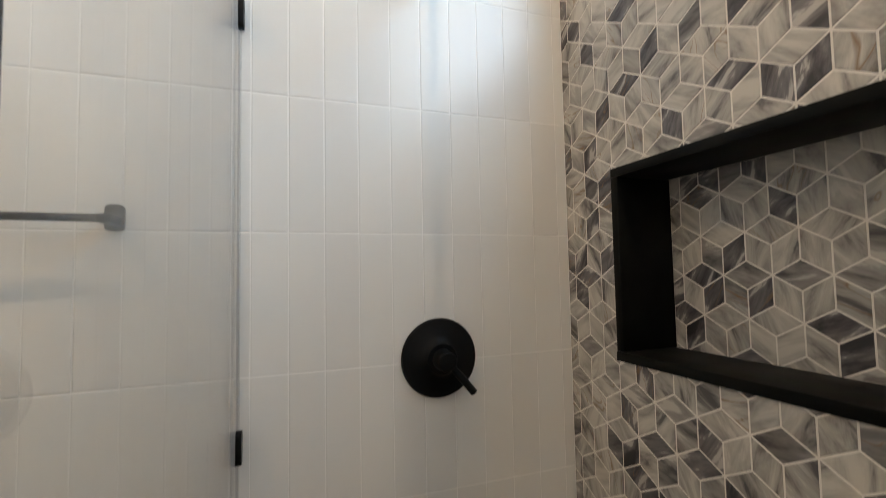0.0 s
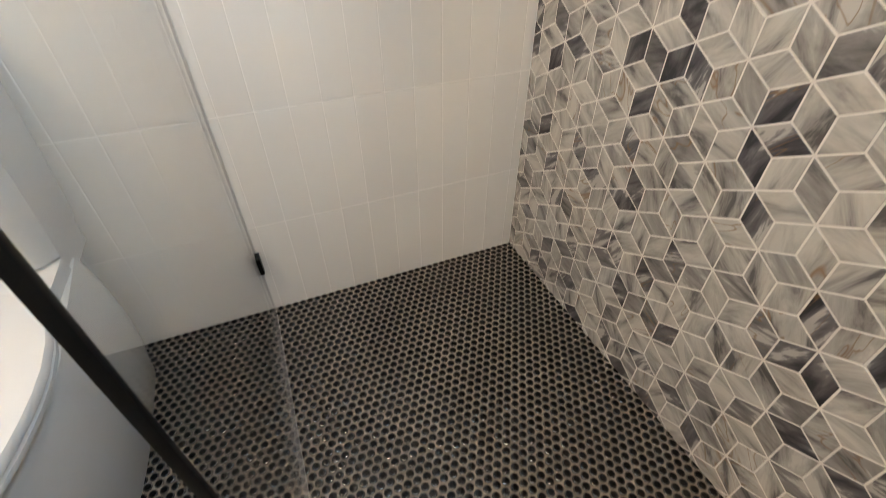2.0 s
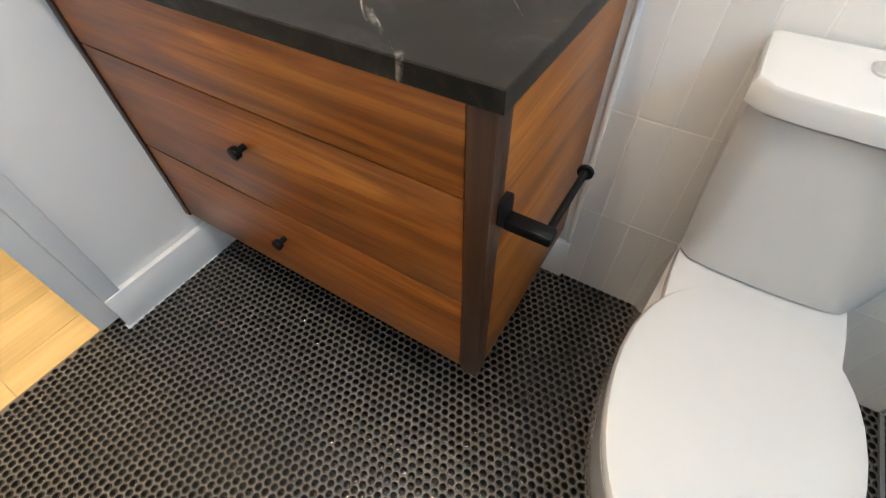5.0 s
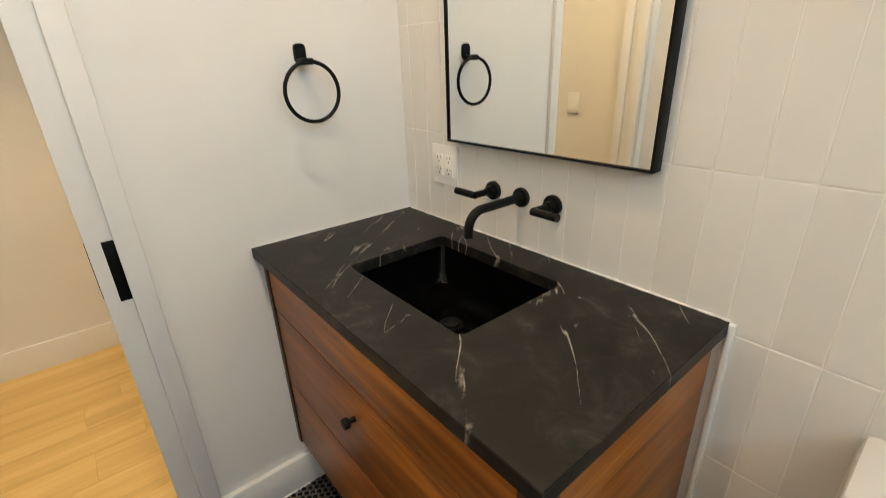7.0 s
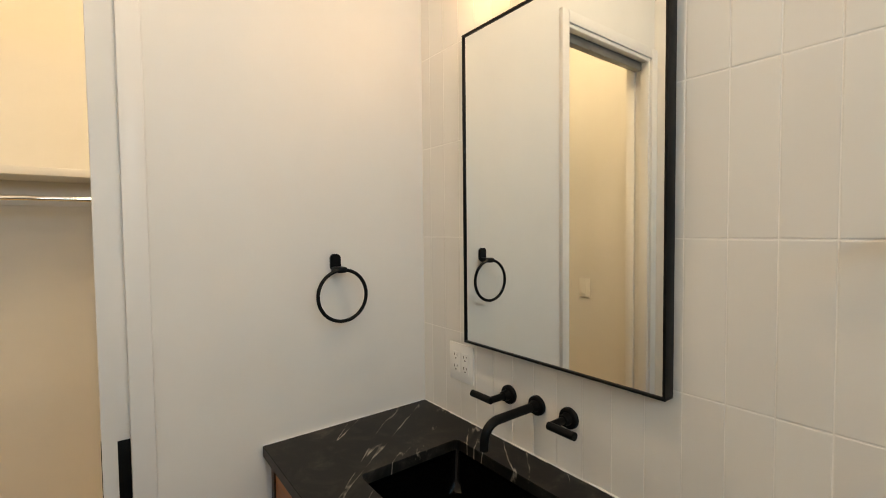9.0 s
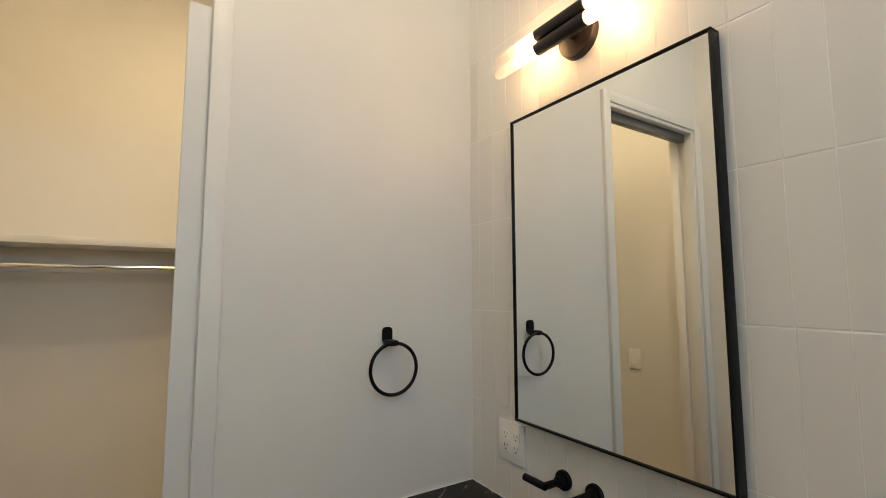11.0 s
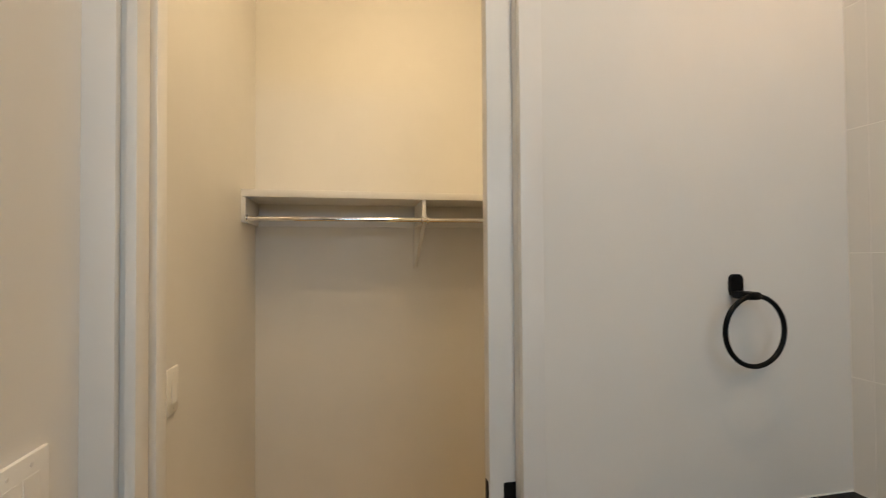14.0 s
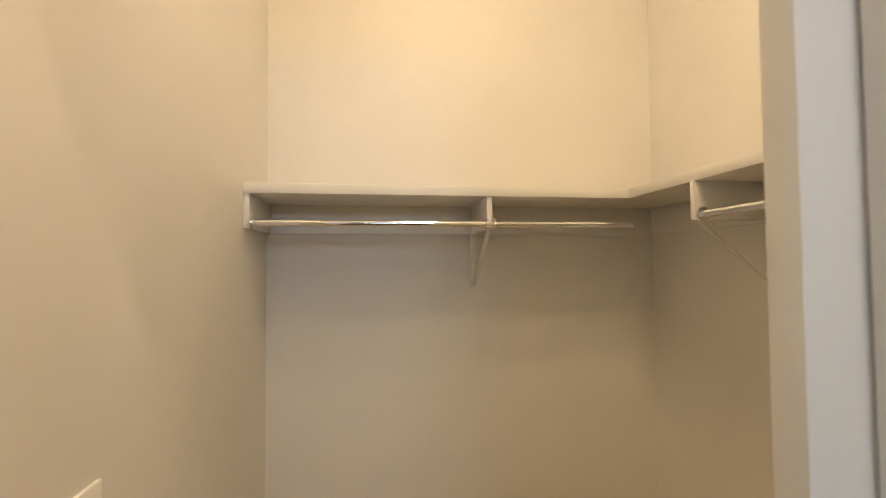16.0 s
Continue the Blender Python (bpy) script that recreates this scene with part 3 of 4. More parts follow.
hang("rear_deck", loft([deck(0.395, 0.0), deck(0.434, 0.0), deck(0.441, 0.002), deck(0.4435, 0.008)]), M_CERAMIC, toilet, "flat ceramic shelf between lid and tank")


def tank_ring(hw, front, z, bow, back=-0.012):
    """A tank outline with a gently bowed front."""
    pts = [(TX + hw, back, z), (TX - hw, back, z)]
    n = 14
    r = 0.022
    for k in range(n + 1):
        u = -1 + 2 * k / n
        e = (1 - abs(u) ** 9)
        pts.append((TX + u * hw, (front + r) - r * max(0, e) ** 0.5 - bow * (1 - u * u), z))
    return pts


hang("tank", loft([tank_ring(0.150, -0.168, 0.385, 0.012), tank_ring(0.152, -0.172, 0.4445, 0.012), tank_ring(0.158, -0.180, 0.449, 0.012), tank_ring(0.172, -0.186, 0.62, 0.012),
                   tank_ring(0.181, -0.190, 0.790, 0.012)]), M_CERAMIC, toilet, "tapered white tank")
hang("tank_lid", loft([tank_ring(0.183, -0.192, 0.793, 0.013), tank_ring(0.190, -0.200, 0.798, 0.013), tank_ring(0.190, -0.200, 0.830, 0.013), tank_ring(0.186, -0.196, 0.838, 0.013),
                       tank_ring(0.176, -0.186, 0.842, 0.013)]), M_CERAMIC, toilet)
hang("flush_button", loft([[(x, y, z) for x, y in rounded(TX, -0.085, 0.052 - q, 0.024 - q, 0.02 - q, 6)] for z, q in ((0.840, 0.0), (0.846, 0.0), (0.848, 0.003))]), M_CHROME, toilet, "long chrome flush button")


# ---- vanity ----
VX, VY, V0, VT = 1.043, -0.545, 0.205, 0.946
vanity = thing("vanity_cabinet", (0.52, -0.27, V0), "wall-hung red-brown timber vanity with three drawer fronts", "cabinet")
hang("back_frame", box((0.02, VY + 0.045, V0 + 0.004), (VX - 0.02, -0.004, V0 + 0.02)), M_WOOD_X, vanity)
hang("side_panel", box((VX - 0.02, VY + 0.04, V0), (VX - 0.003, -0.004, VT - 0.03), 0.001), M_WOOD_Y, vanity, "red-brown side panel")
hang("side_panel", box((0.004, VY + 0.04, V0), (0.02, -0.004, VT - 0.03), 0.001), M_WOOD_Y, vanity)
hang("post", box((VX - 0.042, VY, V0), (VX, VY + 0.042, VT - 0.03), 0.002), M_WOOD_Z, vanity, "dark brown corner post")
hang("post", box((0.004, VY, V0), (0.028, VY + 0.042, VT - 0.03), 0.002), M_WOOD_Z, vanity, "dark brown corner post")
for z0, z1, knob_z in ((0.746, 0.912, None), (0.476, 0.743, 0.646), (0.212, 0.473, 0.370)):
    d = hang("drawer_front", box((0.031, VY + 0.004, z0), (VX - 0.045, VY + 0.024, z1), 0.0026), M_WOOD_X, vanity, "red-brown timber drawer front")
    if knob_z:
        bm = cyl((0.497, VY + 0.005, knob_z), (0.497, VY - 0.014, knob_z), 0.007)
        cyl((0.497, VY - 0.012, knob_z), (0.497, VY - 0.028, knob_z), 0.0135, 0.0145, bm=bm, bevel=0.003)
        hang("knob", bm, M_BLACK, d, "small black knob")

SK = (0.312, 0.745, -0.418, -0.105)
counter = thing("countertop", (0.53, -0.28, VT - 0.03), "honed dark soapstone countertop with pale veins and sink cutout", "countertop")
CF, CR = -0.566, 1.058
bm = bmesh.new()
hole = rounded((SK[0] + SK[1]) / 2, (SK[2] + SK[3]) / 2, (SK[1] - SK[0]) / 2, (SK[3] - SK[2]) / 2, 0.016, 4)
hcx, hcy = (SK[0] + SK[1]) / 2, (SK[2] + SK[3]) / 2


def outer_of(x, y):
    """The slab's edge in the direction of a point of the cutout."""
    dx, dy = x - hcx, y - hcy
    ts = []
    if abs(dx) > 1e-9:
        ts.append(((CR if dx > 0 else 0.002) - hcx) / dx)
    if abs(dy) > 1e-9:
        ts.append(((-0.002 if dy > 0 else CF) - hcy) / dy)
    k = min(t for t in ts if t > 0)
    return hcx + dx * k, hcy + dy * k


corner_dirs = [math.atan2(y - hcy, x - hcx) for x, y in ((CR, -0.002), (0.002, -0.002), (0.002, CF), (CR, CF))]
pts = [(math.atan2(y - hcy, x - hcx), (x, y)) for x, y in hole]
for a in corner_dirs:
    c, s = math.cos(a), math.sin(a)
    k = min(((SK[1] - SK[0]) / 2) / max(1e-9, abs(c)), ((SK[3] - SK[2]) / 2) / max(1e-9, abs(s)))
    pts.append((a, (hcx + c * k, hcy + s * k)))
pts.sort()
inner = [p for _, p in pts]
outer = [outer_of(*p) for p in inner]
rings = [[(x, y, VT - 0.03) for x, y in inner], [(x, y, VT - 0.0015) for x, y in inner], [(x, y, VT) for x, y in [(hcx + (x - hcx) * 1.004, hcy + (y - hcy) * 1.006) for x, y in inner]],
         [(hcx + (x - hcx) * 0.997, hcy + (y - hcy) * 0.994, VT) for x, y in outer], [(x, y, VT - 0.002) for x, y in outer], [(x, y, VT - 0.03) for x, y in outer]]
loft(rings + [rings[0]], cap=False, bm=bm)
bmesh.ops.remove_doubles(bm, verts=bm.verts, dist=1e-6)
hang("slab", bm, M_STONE, counter, "", False)

bm = bmesh.new()
rc = random.Random(3)
for k in range(70):
    x0 = 0.002 + k * 0.0151
    h = rc.uniform(0.001, 0.0035)
    box((x0, -0.0025 - h, VT - 0.001), (x0 + 0.0151, -0.0008, VT + 0.0006 + h * 0.6), bm=bm)
box((0.0005, CF + 0.002, VT - 0.001), (0.0035, -0.003, VT + 0.002), bm=bm)
hang("caulk", bm, M_CAULK, counter, "rough white caulk line", False)

sink = thing("sink", (hcx, hcy, 0.80), "rectangular black glazed undermount sink", "sink")
rr = lambda g, z, r: [(x, y, z) for x, y in rounded(hcx, hcy, (SK[1] - SK[0]) / 2 + g, (SK[3] - SK[2]) / 2 + g, r, 6)]
hang("basin", loft([rr(0.03, VT - 0.031, 0.03), rr(0.006, VT - 0.031, 0.02), rr(0.004, VT - 0.036, 0.02), rr(0.0, 0.83, 0.03), rr(-0.012, 0.805, 0.04), rr(-0.04, 0.797, 0.05), rr(-0.13, 0.793, 0.02)],
               cap=False), M_SINK, sink)
bm = bmesh.new()
vs = [bm.verts.new(p) for p in rr(-0.128, 0.7932, 0.02)]
bm.faces.new(vs)
hang("basin_floor", bm, M_SINK, sink)
bm = cyl((0.522, -0.255, 0.792), (0.522, -0.255, 0.800), 0.032, bevel=0.002)
cyl((0.522, -0.255, 0.800), (0.522, -0.255, 0.808), 0.025, bevel=0.003, bm=bm)
hang("drain_stopper", bm, M_BLACK, sink, "round black pop-up drain")

faucet = thing("wall_faucet", (0.5275, 0, 1.087), "matte black wall-mounted faucet with two lever handles", "faucet")
FZ = 1.087


def flange(x):
    bm = cyl((x, 0.0, FZ), (x, -0.012, FZ), 0.027, 0.026, n=32, bevel=0.003)
    cyl((x, -0.01, FZ), (x, -0.03, FZ), 0.016, 0.013, bm=bm)
    return bm


spout = [(0.5275, -0.01, FZ), (0.5275, -0.15, FZ)]
for k in range(1, 9):
    a = radians(11 * k)
    spout.append((0.5275, -0.15 - 0.045 * math.sin(a), FZ - 0.045 * (1 - math.cos(a))))
spout.append((0.5275, -0.196, FZ - 0.062))
hang("flange", flange(0.5275), M_BLACK, faucet)
hang("spout", sweep(spout, 0.0115, 20), M_BLACK, faucet, "curved black spout")
for x, s in ((0.425, -1), (0.630, 1)):
    h = hang("handle", flange(x), M_BLACK, faucet, "black lever handle")
    bm = sweep([(x, -0.02, FZ), (x, -0.078, FZ)], 0.0095)
    sweep([(x - s * 0.004, -0.078, FZ), (x + s * 0.072, -0.080, FZ + 0.001)], 0.0098, bm=bm)
    hang("lever", bm, M_BLACK, h)

paper = thing("toilet_paper_holder", (VX, -0.5, 0.716), "empty matte black toilet paper holder on the vanity side", "paper holder")
PX, PY, PZ = VX, -0.505, 0.716
hang("mount_plate", loft([[(x, y, z) for y, z in rounded(PY, PZ + 0.004, 0.017, 0.028, 0.012, 4)] for x in (PX, PX + 0.006, PX + 0.010)]), M_BLACK, paper)
hang("arm", box((PX + 0.008, PY - 0.014, PZ - 0.024), (PX + 0.085, PY + 0.014, PZ - 0.004), 0.005), M_BLACK, paper)
bm = sweep([(PX + 0.072, PY + 0.01, PZ - 0.014), (PX + 0.072, PY + 0.160, PZ - 0.014)], 0.0065)
cyl((PX + 0.072, PY + 0.158, PZ - 0.014), (PX + 0.072, PY + 0.165, PZ - 0.014), 0.014, bm=bm, bevel=0.002)
hang("bar", bm, M_BLACK, paper, "dark bar with an end disc")


# ---- mirror wall ----
MX0, MX1, MZ0, MZ1, MD = 0.263, 0.880, 1.210, 2.137, -0.034
mirror = thing("mirror", (0.57, 0, MZ0), "rectangular wall mirror in a thin black frame", "mirror")
for lo, hi in (((MX0, MD, MZ0), (MX1, 0.0, MZ0 + 0.006)), ((MX0, MD, MZ1 - 0.006), (MX1, 0.0, MZ1)),
               ((MX0, MD, MZ0 + 0.006), (MX0 + 0.006, 0.0, MZ1 - 0.006)), ((MX1 - 0.006, MD, MZ0 + 0.006), (MX1, 0.0, MZ1 - 0.006))):
    hang("frame", box(lo, hi, 0.001), M_BLACK, mirror, "thin black metal frame")
hang("mirror_glass", box((MX0 + 0.005, MD + 0.005, MZ0 + 0.005), (MX1 - 0.005, MD + 0.011, MZ1 - 0.005)), M_MIRROR, mirror, "", False)

sconce = thing("wall_sconce", (0.528, 0, 2.27), "dark bronze wall light with two glowing horizontal glass tubes", "wall light")
SX, SY, SZ = 0.523, -0.078, 2.306
hang("canopy", cyl((SX, 0, SZ), (SX, -0.022, SZ), 0.066, 0.062, n=40, bevel=0.004), M_BRONZE, sconce)
hang("stem", cyl((SX, -0.02, SZ), (SX, SY + 0.01, SZ), 0.016), M_BRONZE, sconce)
for dz in (-0.0195, 0.0195):
    sleeve = hang("sleeve", cyl((SX - 0.088, SY, SZ + dz), (SX + 0.088, SY, SZ + dz), 0.0188, n=28, bevel=0.0015), M_BRONZE, sconce, "dark bronze tube")
    for s in (-1, 1):
        n = 48
        ring = lambda x, r: [(x, SY + (r + 0.0008 * (k % 2)) * math.cos(2 * math.pi * k / n), SZ + dz + (r + 0.0008 * (k % 2)) * math.sin(2 * math.pi * k / n)) for k in range(n)]
        xs = [SX + s * (0.088 + q) for q in (0, 0.165, 0.178, 0.182)]
        g = hang("glass_tube", loft([ring(xs[0], 0.0172), ring(xs[1], 0.0172), ring(xs[2], 0.014), ring(xs[3], 0.004)], cap=False), M_TUBE, sconce, "frosted ribbed glass tube", False)
        g.visible_shadow = False
        hang("bulb", cyl((SX + s * 0.091, SY, SZ + dz), (SX + s * 0.150, SY, SZ + dz), 0.0118, 0.010, bevel=0.005), M_BULB, g, "glowing warm bulb")


def outlet_face(x, z, top):
    """One duplex receptacle of a wall plate."""
    f = hang("receptacle", box((x - 0.0165, -0.0085, z - 0.033), (x + 0.0165, -0.006, z + 0.033), 0.0012), M_PLASTIC, top)
    for dz in (-0.018, 0.018):
        # thin raised black pieces, coloured as the shade inside the slots
        bm = boxes(((x - 0.0075, -0.0090, z + dz + 0.0005), (x - 0.0055, -0.0084, z + dz + 0.0085)), ((x + 0.0055, -0.0090, z + dz + 0.0015), (x + 0.0075, -0.0084, z + dz + 0.008)))
        cyl((x, -0.0084, z + dz - 0.007), (x, -0.0090, z + dz - 0.007), 0.0026, n=10, bm=bm)
        hang("slots", bm, M_HOLE_SHADE, f, "", False)


outlet = thing("outlet_plate", (0.213, 0, 1.129), "white double wall outlet below the mirror corner", "outlet")
hang("plate", box((0.154, -0.0065, 1.068), (0.272, 0.0, 1.190), 0.002), M_PLASTIC, outlet)
for x in (0.190, 0.236):
    outlet_face(x, 1.129, outlet)

ring_holder = thing("towel_ring", (0, -0.339, 1.459), "matte black round towel ring on a small wall mount", "towel ring")
RY, RZ, RX = -0.339, 1.459, 0.052
hang("mount_plate", loft([[(x, y, z) for y, z in rounded(RY + 0.002, RZ, 0.0165, 0.026, 0.013, 5)] for x in (0.0, 0.007, 0.0095)]), M_BLACK, ring_holder)
hang("arm", box((0.006, RY - 0.014, RZ - 0.030), (RX + 0.008, RY + 0.018, RZ - 0.012), 0.006), M_BLACK, ring_holder)
hang("ring", sweep([(RX, RY + 0.004 + 0.078 * math.sin(2 * math.pi * k / 56), RZ - 0.099 + 0.078 * math.cos(2 * math.pi * k / 56)) for k in range(56)], 0.0055, 12, True), M_BLACK, ring_holder, "black hoop")

towel = thing("towel_bar", (1.47, 0, 1.557), "straight matte black towel bar above the toilet", "towel bar")
for x in (1.226, 1.732):
    hang("mount_plate", loft([[(xx, y, z) for xx, z in rounded(x, 1.557, 0.0165, 0.026, 0.010, 4)] for y in (0.0, -0.007, -0.0095)]), M_BLACK, towel)
    hang("arm", box((x - 0.012, -0.066, 1.541), (x + 0.012, -0.006, 1.559), 0.005), M_BLACK, towel)
hang("bar", sweep([(1.192, -0.056, 1.554), (1.740, -0.056, 1.550)], 0.0075), M_BLACK, towel)


# ---- switches ----
def switch_plate(name, x, z, gangs, wall_y, label):
    s = thing(name, (x, wall_y, z), label, "light switch")
    w = 0.040 + 0.023 * (gangs - 1)
    hang("plate", box((x - w, wall_y, z - 0.063), (x + w, wall_y + 0.0085, z + 0.063), 0.003), M_PLASTIC, s)
    for g in range(gangs):
        gx = x + 0.046 * (g - (gangs - 1) / 2)
        bm = bmesh.new()
        prism = [(wall_y + 0.005, z - 0.033), (wall_y + 0.0130, z - 0.033), (wall_y + 0.0105, z), (wall_y + 0.0095, z + 0.033), (wall_y + 0.005, z + 0.033)]
        loft([[(xx, y, zz) for y, zz in prism] for xx in (gx - 0.0165, gx + 0.0165)], bm=bm)
        r = hang("rocker", bm, M_PLASTIC, s, "white rocker", False)
        for dz in (-0.048, 0.048):
            hang("screw", cyl((gx, wall_y + 0.006, z + dz), (gx, wall_y + 0.0095, z + dz), 0.003, n=12), M_TRIM, s)
    return s


switch_plate("light_switch", -0.483, 1.164, 1, CYS, "white rocker light switch on the cream closet wall")
switch_plate("light_switch", 0.168, 1.192, 2, YS, "white double rocker light switch beside the doorway")


# ---- closet shelf ----
shelf = thing("closet_shelf", (CX, -0.86, 1.845), "cream L-shaped closet shelf on cleats and brackets", "shelf")
SF, ST, SB = -1.272, 1.846, 1.811
SN = -0.33
hang("shelf_board", box((CX, CYS, SB), (SF, CYN, ST), 0.002), M_TRIM, shelf, "long shelf board")
hang("shelf_board", box((SF + 0.001, SN, SB), (-T - 0.001, CYN, ST), 0.002), M_TRIM, shelf, "short shelf board")
hang("cleat", box((CX, CYS + 0.02, 1.694), (CX + 0.018, CYN, SB), 0.001), M_TRIM, shelf)
hang("cleat", box((CX + 0.018, CYS, 1.694), (SF - 0.006, CYS + 0.019, SB), 0.001), M_TRIM, shelf)
hang("cleat", box((CX + 0.018, CYN - 0.018, 1.694), (-T - 0.001, CYN, SB), 0.001), M_TRIM, shelf)


def bracket(m):
    """A painted wooden bracket: a web under the board, a slanting strut, and a foot on the wall."""
    b = part("bracket", box((0.018, -0.010, -0.116), (0.303, 0.010, 0.0), 0.0015), M_TRIM, shelf, "painted shelf bracket")
    b.matrix_local = Matrix.Translation(-shelf.location) @ m
    s = part("strut", loft([[(x, -0.008, z), (x + 0.02, -0.008, z + 0.012), (x + 0.02, 0.008, z + 0.012), (x, 0.008, z)]
                            for x, z in ((0.012, -0.335), (0.262, -0.135))]), M_TRIM, b)
    f = part("foot", box((0.0, -0.014, -0.345), (0.014, 0.014, -0.10), 0.001), M_TRIM, b)


bracket(Matrix.Translation((CX, -0.863, SB)))
bracket(Matrix.Translation((-0.925, CYN, SB)) @ Matrix.Rotation(radians(-90), 4, "Z"))

rod = thing("closet_rod", (-1.295, -0.9, 1.72), "polished chrome closet rod under the shelf", "closet rod")
RDX, RDZ = -1.287, 1.712
hang("pole", sweep([(RDX, CYS + 0.02, RDZ), (RDX, SN + 0.02, RDZ)], 0.0120, 24), M_CHROME, rod)
for y in (CYS + 0.019, -0.876, -0.850):
    hang("socket", cyl((RDX, y, RDZ), (RDX, y + 0.006, RDZ), 0.021), M_CHROME, rod)
rod2 = thing("closet_rod", (-0.5, -0.31, 1.72), "polished chrome closet rod under the shelf", "closet rod")
hang("pole", sweep([(-0.925, -0.310, RDZ), (-T - 0.001, -0.310, RDZ)], 0.0120, 24), M_CHROME, rod2)
hang("socket", cyl((-0.913, -0.310, RDZ), (-0.907, -0.310, RDZ), 0.021), M_CHROME, rod2)


# ---- ceiling lamps ----
def downlight(x, y, mat, label):
    d = thing("ceiling_light", (x, y, ZC), label, "ceiling light", "recessed ceiling lights")
    bm = loft([[(x + r * math.cos(a * math.pi / 20), y + r * math.sin(a * math.pi / 20), z) for a in range(40)] for r, z in ((0.075, ZC), (0.075, ZC - 0.005), (0.058, ZC - 0.007), (0.0405, ZC - 0.0035))], cap=False)
    hang("trim_ring", bm, M_TRIM, d)
    hang("lens", cyl((x, y, ZC - 0.004), (x, y, ZC - 0.001), 0.0405, n=32), mat, d, "glowing lens")


downlight(0.62, -0.82, M_DOWN, "round recessed warm white ceiling light, lit")
downlight(2.39, -0.83, M_DOWN_DIM, "round recessed warm white ceiling light, lit")
lamp = thing("closet_ceiling_lamp", (-0.31, -0.95, ZK), "round flush closet ceiling lamp, lit warm", "ceiling light")
hang("base", cyl((-0.31, -0.95, ZK), (-0.31, -0.95, ZK - 0.022), 0.17, n=40, bevel=0.003), M_TRIM, lamp)
hang("diffuser", cyl((-0.31, -0.95, ZK - 0.020), (-0.31, -0.95, ZK - 0.026), 0.157, 0.154, n=40), M_CLOSET_LAMP, lamp, "glowing diffuser")


# ---- closet floor boards ----
def plank(i, j, x0, x1, y0, y1):
    p = part("plank", box((-(x1 - x0) / 2, -(y1 - y0) / 2, -0.003), ((x1 - x0) / 2, (y1 - y0) / 2, 0.0), 0.0008, segs=1), M_OAK, closet_floor)
    p.location = ((x0 + x1) / 2, (y0 + y1) / 2, 0)


rng = random.Random(5)
x = CX
i = 0
while x < -0.051:
    x1 = min(x + 0.178, -0.051)
    y = CYS - 0.02 - rng.random() * 1.0
    while y < CYN:
        y1 = min(y + 1.5, CYN)
        plank(i, 0, x + 0.0007, x1 - 0.0007, max(y, CYS) + 0.0007, y1 - 0.0007)
        y = y1
    x = x1
    i += 1


# ---- wall tiles ----
PITCH, ROW, SEAM = 0.0770, 0.3065, 0.897
full = {}


def tile_mesh(w, h):
    key = (round(w, 4), round(h, 4))
    if key not in full:
        bm = bmesh.new()
        a, b = w / 2, h / 2
        e = 0.0017
        rings = [[(-a, 0.0040, -b), (a, 0.0040, -b), (a, 0.0040, b), (-a, 0.0040, b)], [(-a, 0.0004, -b), (a, 0.0004, -b), (a, 0.0004, b), (-a, 0.0004, b)],
                 [(-a + e, 0, -b + e), (a - e, 0, -b + e), (a - e, 0, b - e), (-a + e, 0, b - e)]]
        loft(rings, cap=False, bm=bm)
        bm.faces.new([v for v in bm.verts][-4:])
        full[key] = mesh_of("tile", bm, M_TILE, False)
    return full[key]


edges = [0.001]
x = SEAM - math.floor(SEAM / PITCH) * PITCH
while x < XE - 0.004:
    if x > 0.006:
        edges.append(x)
    x += PITCH
edges.append(XE - 0.001)
for r in range(10):
    z0, z1 = r * ROW, min((r + 1) * ROW, ZC)
    for x0, x1 in zip(edges, edges[1:]):
        t = new("tile", tile_mesh(x1 - x0 - 0.0021, z1 - z0 - 0.0028))
        t.parent = wall_north
        t.location = ((x0 + x1) / 2, -0.0010 + rng.uniform(-0.0002, 0.0002), (z0 + z1) / 2)
        t.rotation_euler = (rng.uniform(-0.0012, 0.0012), 0, rng.uniform(-0.004, 0.004))


# ---- diamond mosaic ----
S = 0.0585
ANCHOR = Vector((-0.588, 0.807))
E6 = [Vector((S * math.cos(radians(30 + 60 * k)), S * math.sin(radians(30 + 60 * k)))) for k in range(6)]


def inset(poly, d):
    """A convex outline drawn in by d."""
    out, n = [], len(poly)
    for i in range(n):
        p0, p1, p2 = poly[i - 1], poly[i], poly[(i + 1) % n]
        a, b = (p1 - p0).normalized(), (p2 - p1).normalized()
        na, nb = Vector((-a.y, a.x)), Vector((-b.y, b.x))
        bis = (na + nb)
        out.append(p1 + bis * (d / max(0.2, 1 + na.dot(nb))))
    return out


def cut(poly, axis, limit, keep_above):
    out, n = [], len(poly)
    s = 1 if keep_above else -1
    for i in range(n):
        p, q = poly[i], poly[(i + 1) % n]
        dp, dq = s * (p[axis] - limit), s * (q[axis] - limit)
        if dp >= 0:
            out.append(p)
        if dp * dq < 0:
            out.append(p + (q - p) * (dp / (dp - dq)))
    return out


def area_of(poly):
    return abs(sum(a.x * b.y - b.x * a.y for a, b in zip(poly, poly[1:] + poly[:1]))) / 2


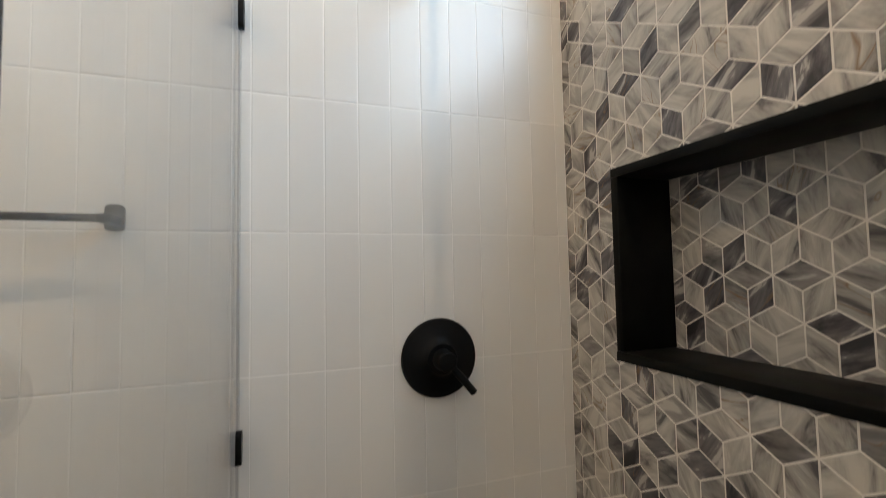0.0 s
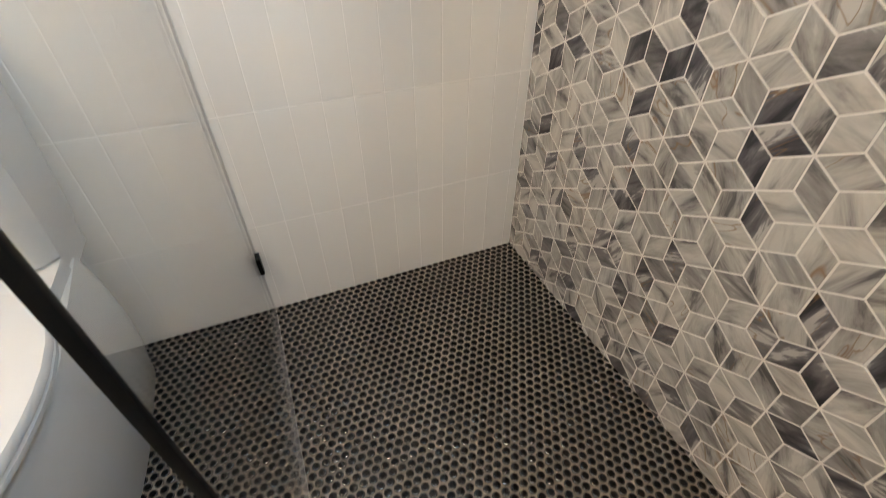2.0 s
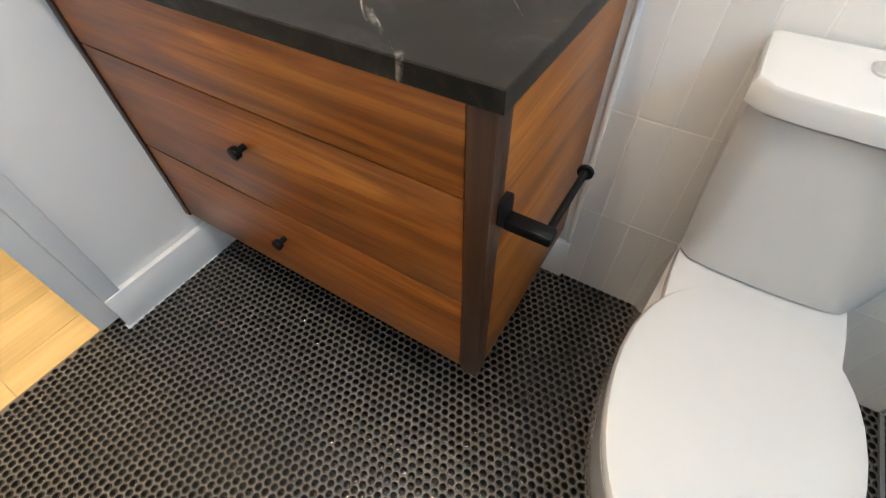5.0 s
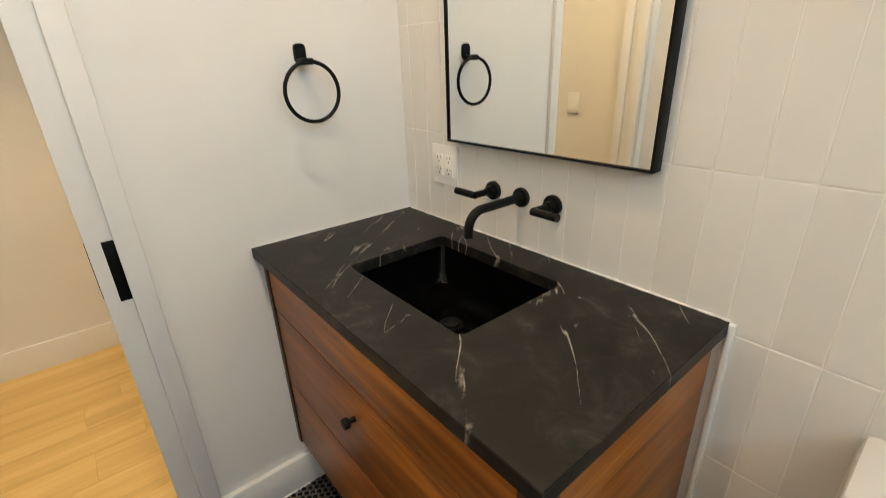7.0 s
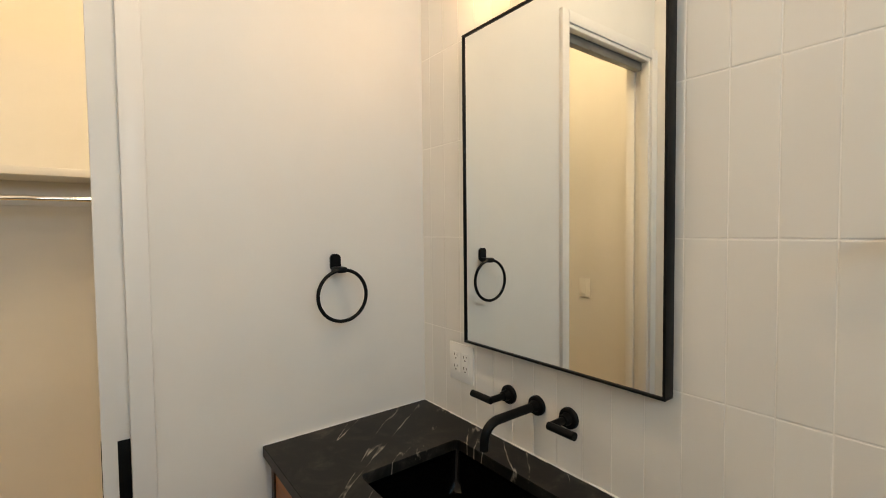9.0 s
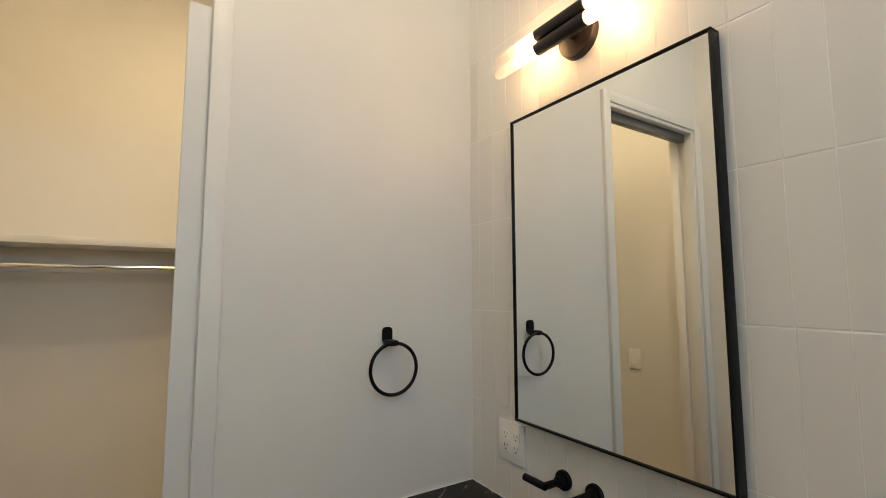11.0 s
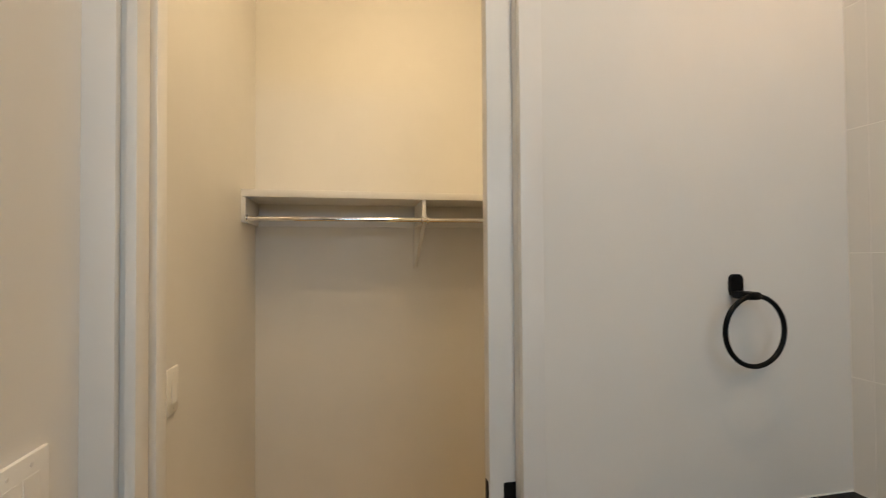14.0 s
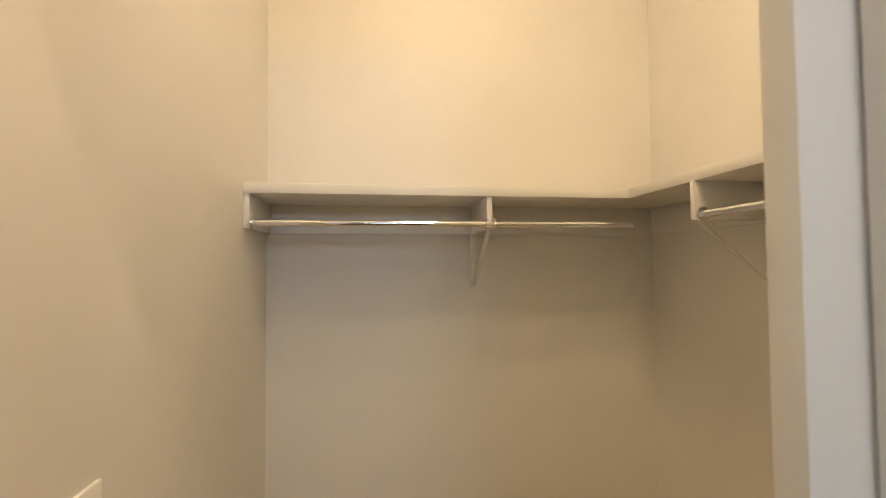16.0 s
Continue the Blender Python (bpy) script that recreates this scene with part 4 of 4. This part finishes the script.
def mosaic_cells(y0, y1, z0, z1, holes):
    """Outlines of the diamonds that fill a field, cut at its edges and round its holes."""
    a1, a2 = Vector((0, S)), Vector((S * math.cos(radians(30)), S / 2))
    cells = []
    w3 = S * math.sqrt(3)
    org = Vector((ANCHOR.x - math.ceil((ANCHOR.x - y0) / w3) * w3, ANCHOR.y - math.ceil((ANCHOR.y - z0) / (3 * S)) * 3 * S))
    nj = int((y1 - y0) / a2.x) + 6
    for j in range(-2, nj):
        ni = int((z1 - z0) / S) + 8
        for i in range(-nj, ni):
            if (i - j) % 3:
                continue
            P = org + a1 * i + a2 * j
            for k in range(3):
                poly = inset([P, P + E6[k], P + E6[k] + E6[k + 1], P + E6[k + 1]], 0.0016)
                mid = sum(poly, Vector((0, 0))) / 4
                whole = True
                for axis, lim, above in ((0, y0, True), (0, y1, False), (1, z0, True), (1, z1, False)):
                    before = len(poly)
                    if any((p[axis] < lim) == above and p[axis] != lim for p in poly):
                        whole = False
                        poly = cut(poly, axis, lim, above)
                    if len(poly) < 3:
                        break
                if len(poly) < 3:
                    continue
                for h in holes:
                    if any(h[0] < p.x < h[1] and h[2] < p.y < h[3] for p in poly) or (h[0] < mid.x < h[1] and h[2] < mid.y < h[3]):
                        options = [cut(poly, 0, h[0], False), cut(poly, 0, h[1], True), cut(poly, 1, h[2], False), cut(poly, 1, h[3], True)]
                        poly = max((o for o in options), key=lambda o: area_of(o) if len(o) > 2 else 0)
                        whole = False
                    if len(poly) < 3:
                        break
                if len(poly) >= 3 and area_of(poly) > 2e-5:
                    cells.append((k if whole else -1, mid, poly))
    return cells


TH = 0.003
kinds = {}


def diamond_mesh(k, poly, mid):
    if k not in kinds:
        bm = bmesh.new()
        back = [(TH, p.x - mid.x, p.y - mid.y) for p in poly]
        lip = [(0.0006, p.x - mid.x, p.y - mid.y) for p in poly]
        face = [(0.0, (p.x - mid.x) * 0.975, (p.y - mid.y) * 0.975) for p in poly]
        loft([back, lip, face], cap=False, bm=bm)
        bm.faces.new([v for v in bm.verts][-len(poly):])
        kinds[k] = mesh_of("diamond_tile", bm, M_MARBLE, False)
    return kinds[k]


def field(name, cells, x, parent, label):
    """The rest of the diamonds as one mesh."""
    verts, faces = [], []
    for _, mid, poly in cells:
        n, b = len(poly), len(verts)
        verts += [(x + TH, p.x, p.y) for p in poly] + [(x + 0.0006, p.x, p.y) for p in poly] + [(x, mid.x + (p.x - mid.x) * 0.975, mid.y + (p.y - mid.y) * 0.975) for p in poly]
        for q in (0, n):
            faces += [(b + q + i, b + q + (i + 1) % n, b + q + n + (i + 1) % n, b + q + n + i) for i in range(n)]
        faces.append([b + 2 * n + i for i in range(n)])
    me = bpy.data.meshes.new(name)
    me.from_pydata(verts, [], faces)
    me.materials.append(M_MARBLE_F)
    ob = new(name, me)
    ob.parent = parent
    return tagged(ob, label, kind="stuff")


cells = mosaic_cells(YS + 0.001, -0.001, 0.0, ZC, [NI, WIN])
near = [c for c in cells if c[0] >= 0 and -0.97 < c[1].x < -0.22 and 0.12 < c[1].y < 1.19]
near = near[:300]
chosen = {id(c) for c in near}
for k, mid, poly in near:
    t = new("diamond_tile", diamond_mesh(k, poly, mid))
    t.parent = wall_east
    t.location = (-0.0009, mid.x, mid.y)
field("mosaic_field", [c for c in cells if id(c) not in chosen], -0.0009, wall_east, "grey marble diamond tiles")
back_cells = mosaic_cells(NI[0] + 0.022, NI[1] - 0.022, NI[2] + 0.022, NI[3] - 0.022, [])
back = field("mosaic_back", back_cells, 0, niche, "grey marble diamond tiles")
back.location = Vector((XE + 0.152, 0, 0)) - niche.location


# ---- penny floor ----
PP, PR = 0.0224, 0.0099
N12 = 12
prof = [(PR, -0.0014), (PR * 0.97, 0.0001), (PR * 0.86, 0.0011), (PR * 0.68, 0.0015), (0.0, 0.0016)]
unit_v = [(r * math.cos(2 * math.pi * k / N12), r * math.sin(2 * math.pi * k / N12), z) for r, z in prof[:4] for k in range(N12)] + [(0, 0, prof[4][1])]
unit_f = [(q * N12 + k, q * N12 + (k + 1) % N12, (q + 1) * N12 + (k + 1) % N12, (q + 1) * N12 + k) for q in range(3) for k in range(N12)]
unit_f += [(3 * N12 + k, 3 * N12 + (k + 1) % N12, 4 * N12) for k in range(N12)]


def quick_mesh(name, verts, faces, mat):
    me = bpy.data.meshes.new(name)
    me.from_pydata(verts, [], faces)
    for one in mat:
        me.materials.append(one)
    edge = [1 if k % len(unit_f) < 3 * N12 else 0 for k in range(len(faces))]
    me.polygons.foreach_set("material_index", edge)
    me.shade_smooth()
    return me


penny = quick_mesh("penny_tile", unit_v, unit_f, (M_PENNY, M_RIM))
spots = []
row = 0
y = YS + 0.008
while y < 0.006:
    x = -0.048 + 0.012 + (PP / 2 if row % 2 else 0)
    while x < XE + 0.007:
        inside = x > 0.016 or (DOOR[0] + 0.02 < y < DOOR[1] - 0.01)
        if inside and not (2.296 < x < 2.414 and -0.921 < y < -0.804):
            spots.append((x + rng.uniform(-0.0004, 0.0004), y + rng.uniform(-0.0004, 0.0004)))
        x += PP
    y += PP * math.sqrt(3) / 2
    row += 1
close = [p for p in spots if 1.90 < p[0] < 2.29 and -0.93 < p[1] < -0.62][:300]
taken = set(close)
for x, y in close:
    o = new("penny_tile", penny)
    o.parent = floor
    o.location = (x, y, rng.uniform(-0.0002, 0.0002))
rest = np.array([(x, y, rng.uniform(-0.0002, 0.0002)) for x, y in spots if (x, y) not in taken])
uv, nv = np.array(unit_v), len(unit_v)
allv = (rest[:, None, :] + uv[None, :, :]).reshape(-1, 3)
allf = [tuple(i + b * nv for i in f) for b in range(len(rest)) for f in unit_f]
pf = new("penny_field", quick_mesh("penny_field", allv.tolist(), allf, (M_PENNY_F, M_RIM_F)))
pf.parent = floor
tagged(pf, "black penny round tiles", kind="stuff")
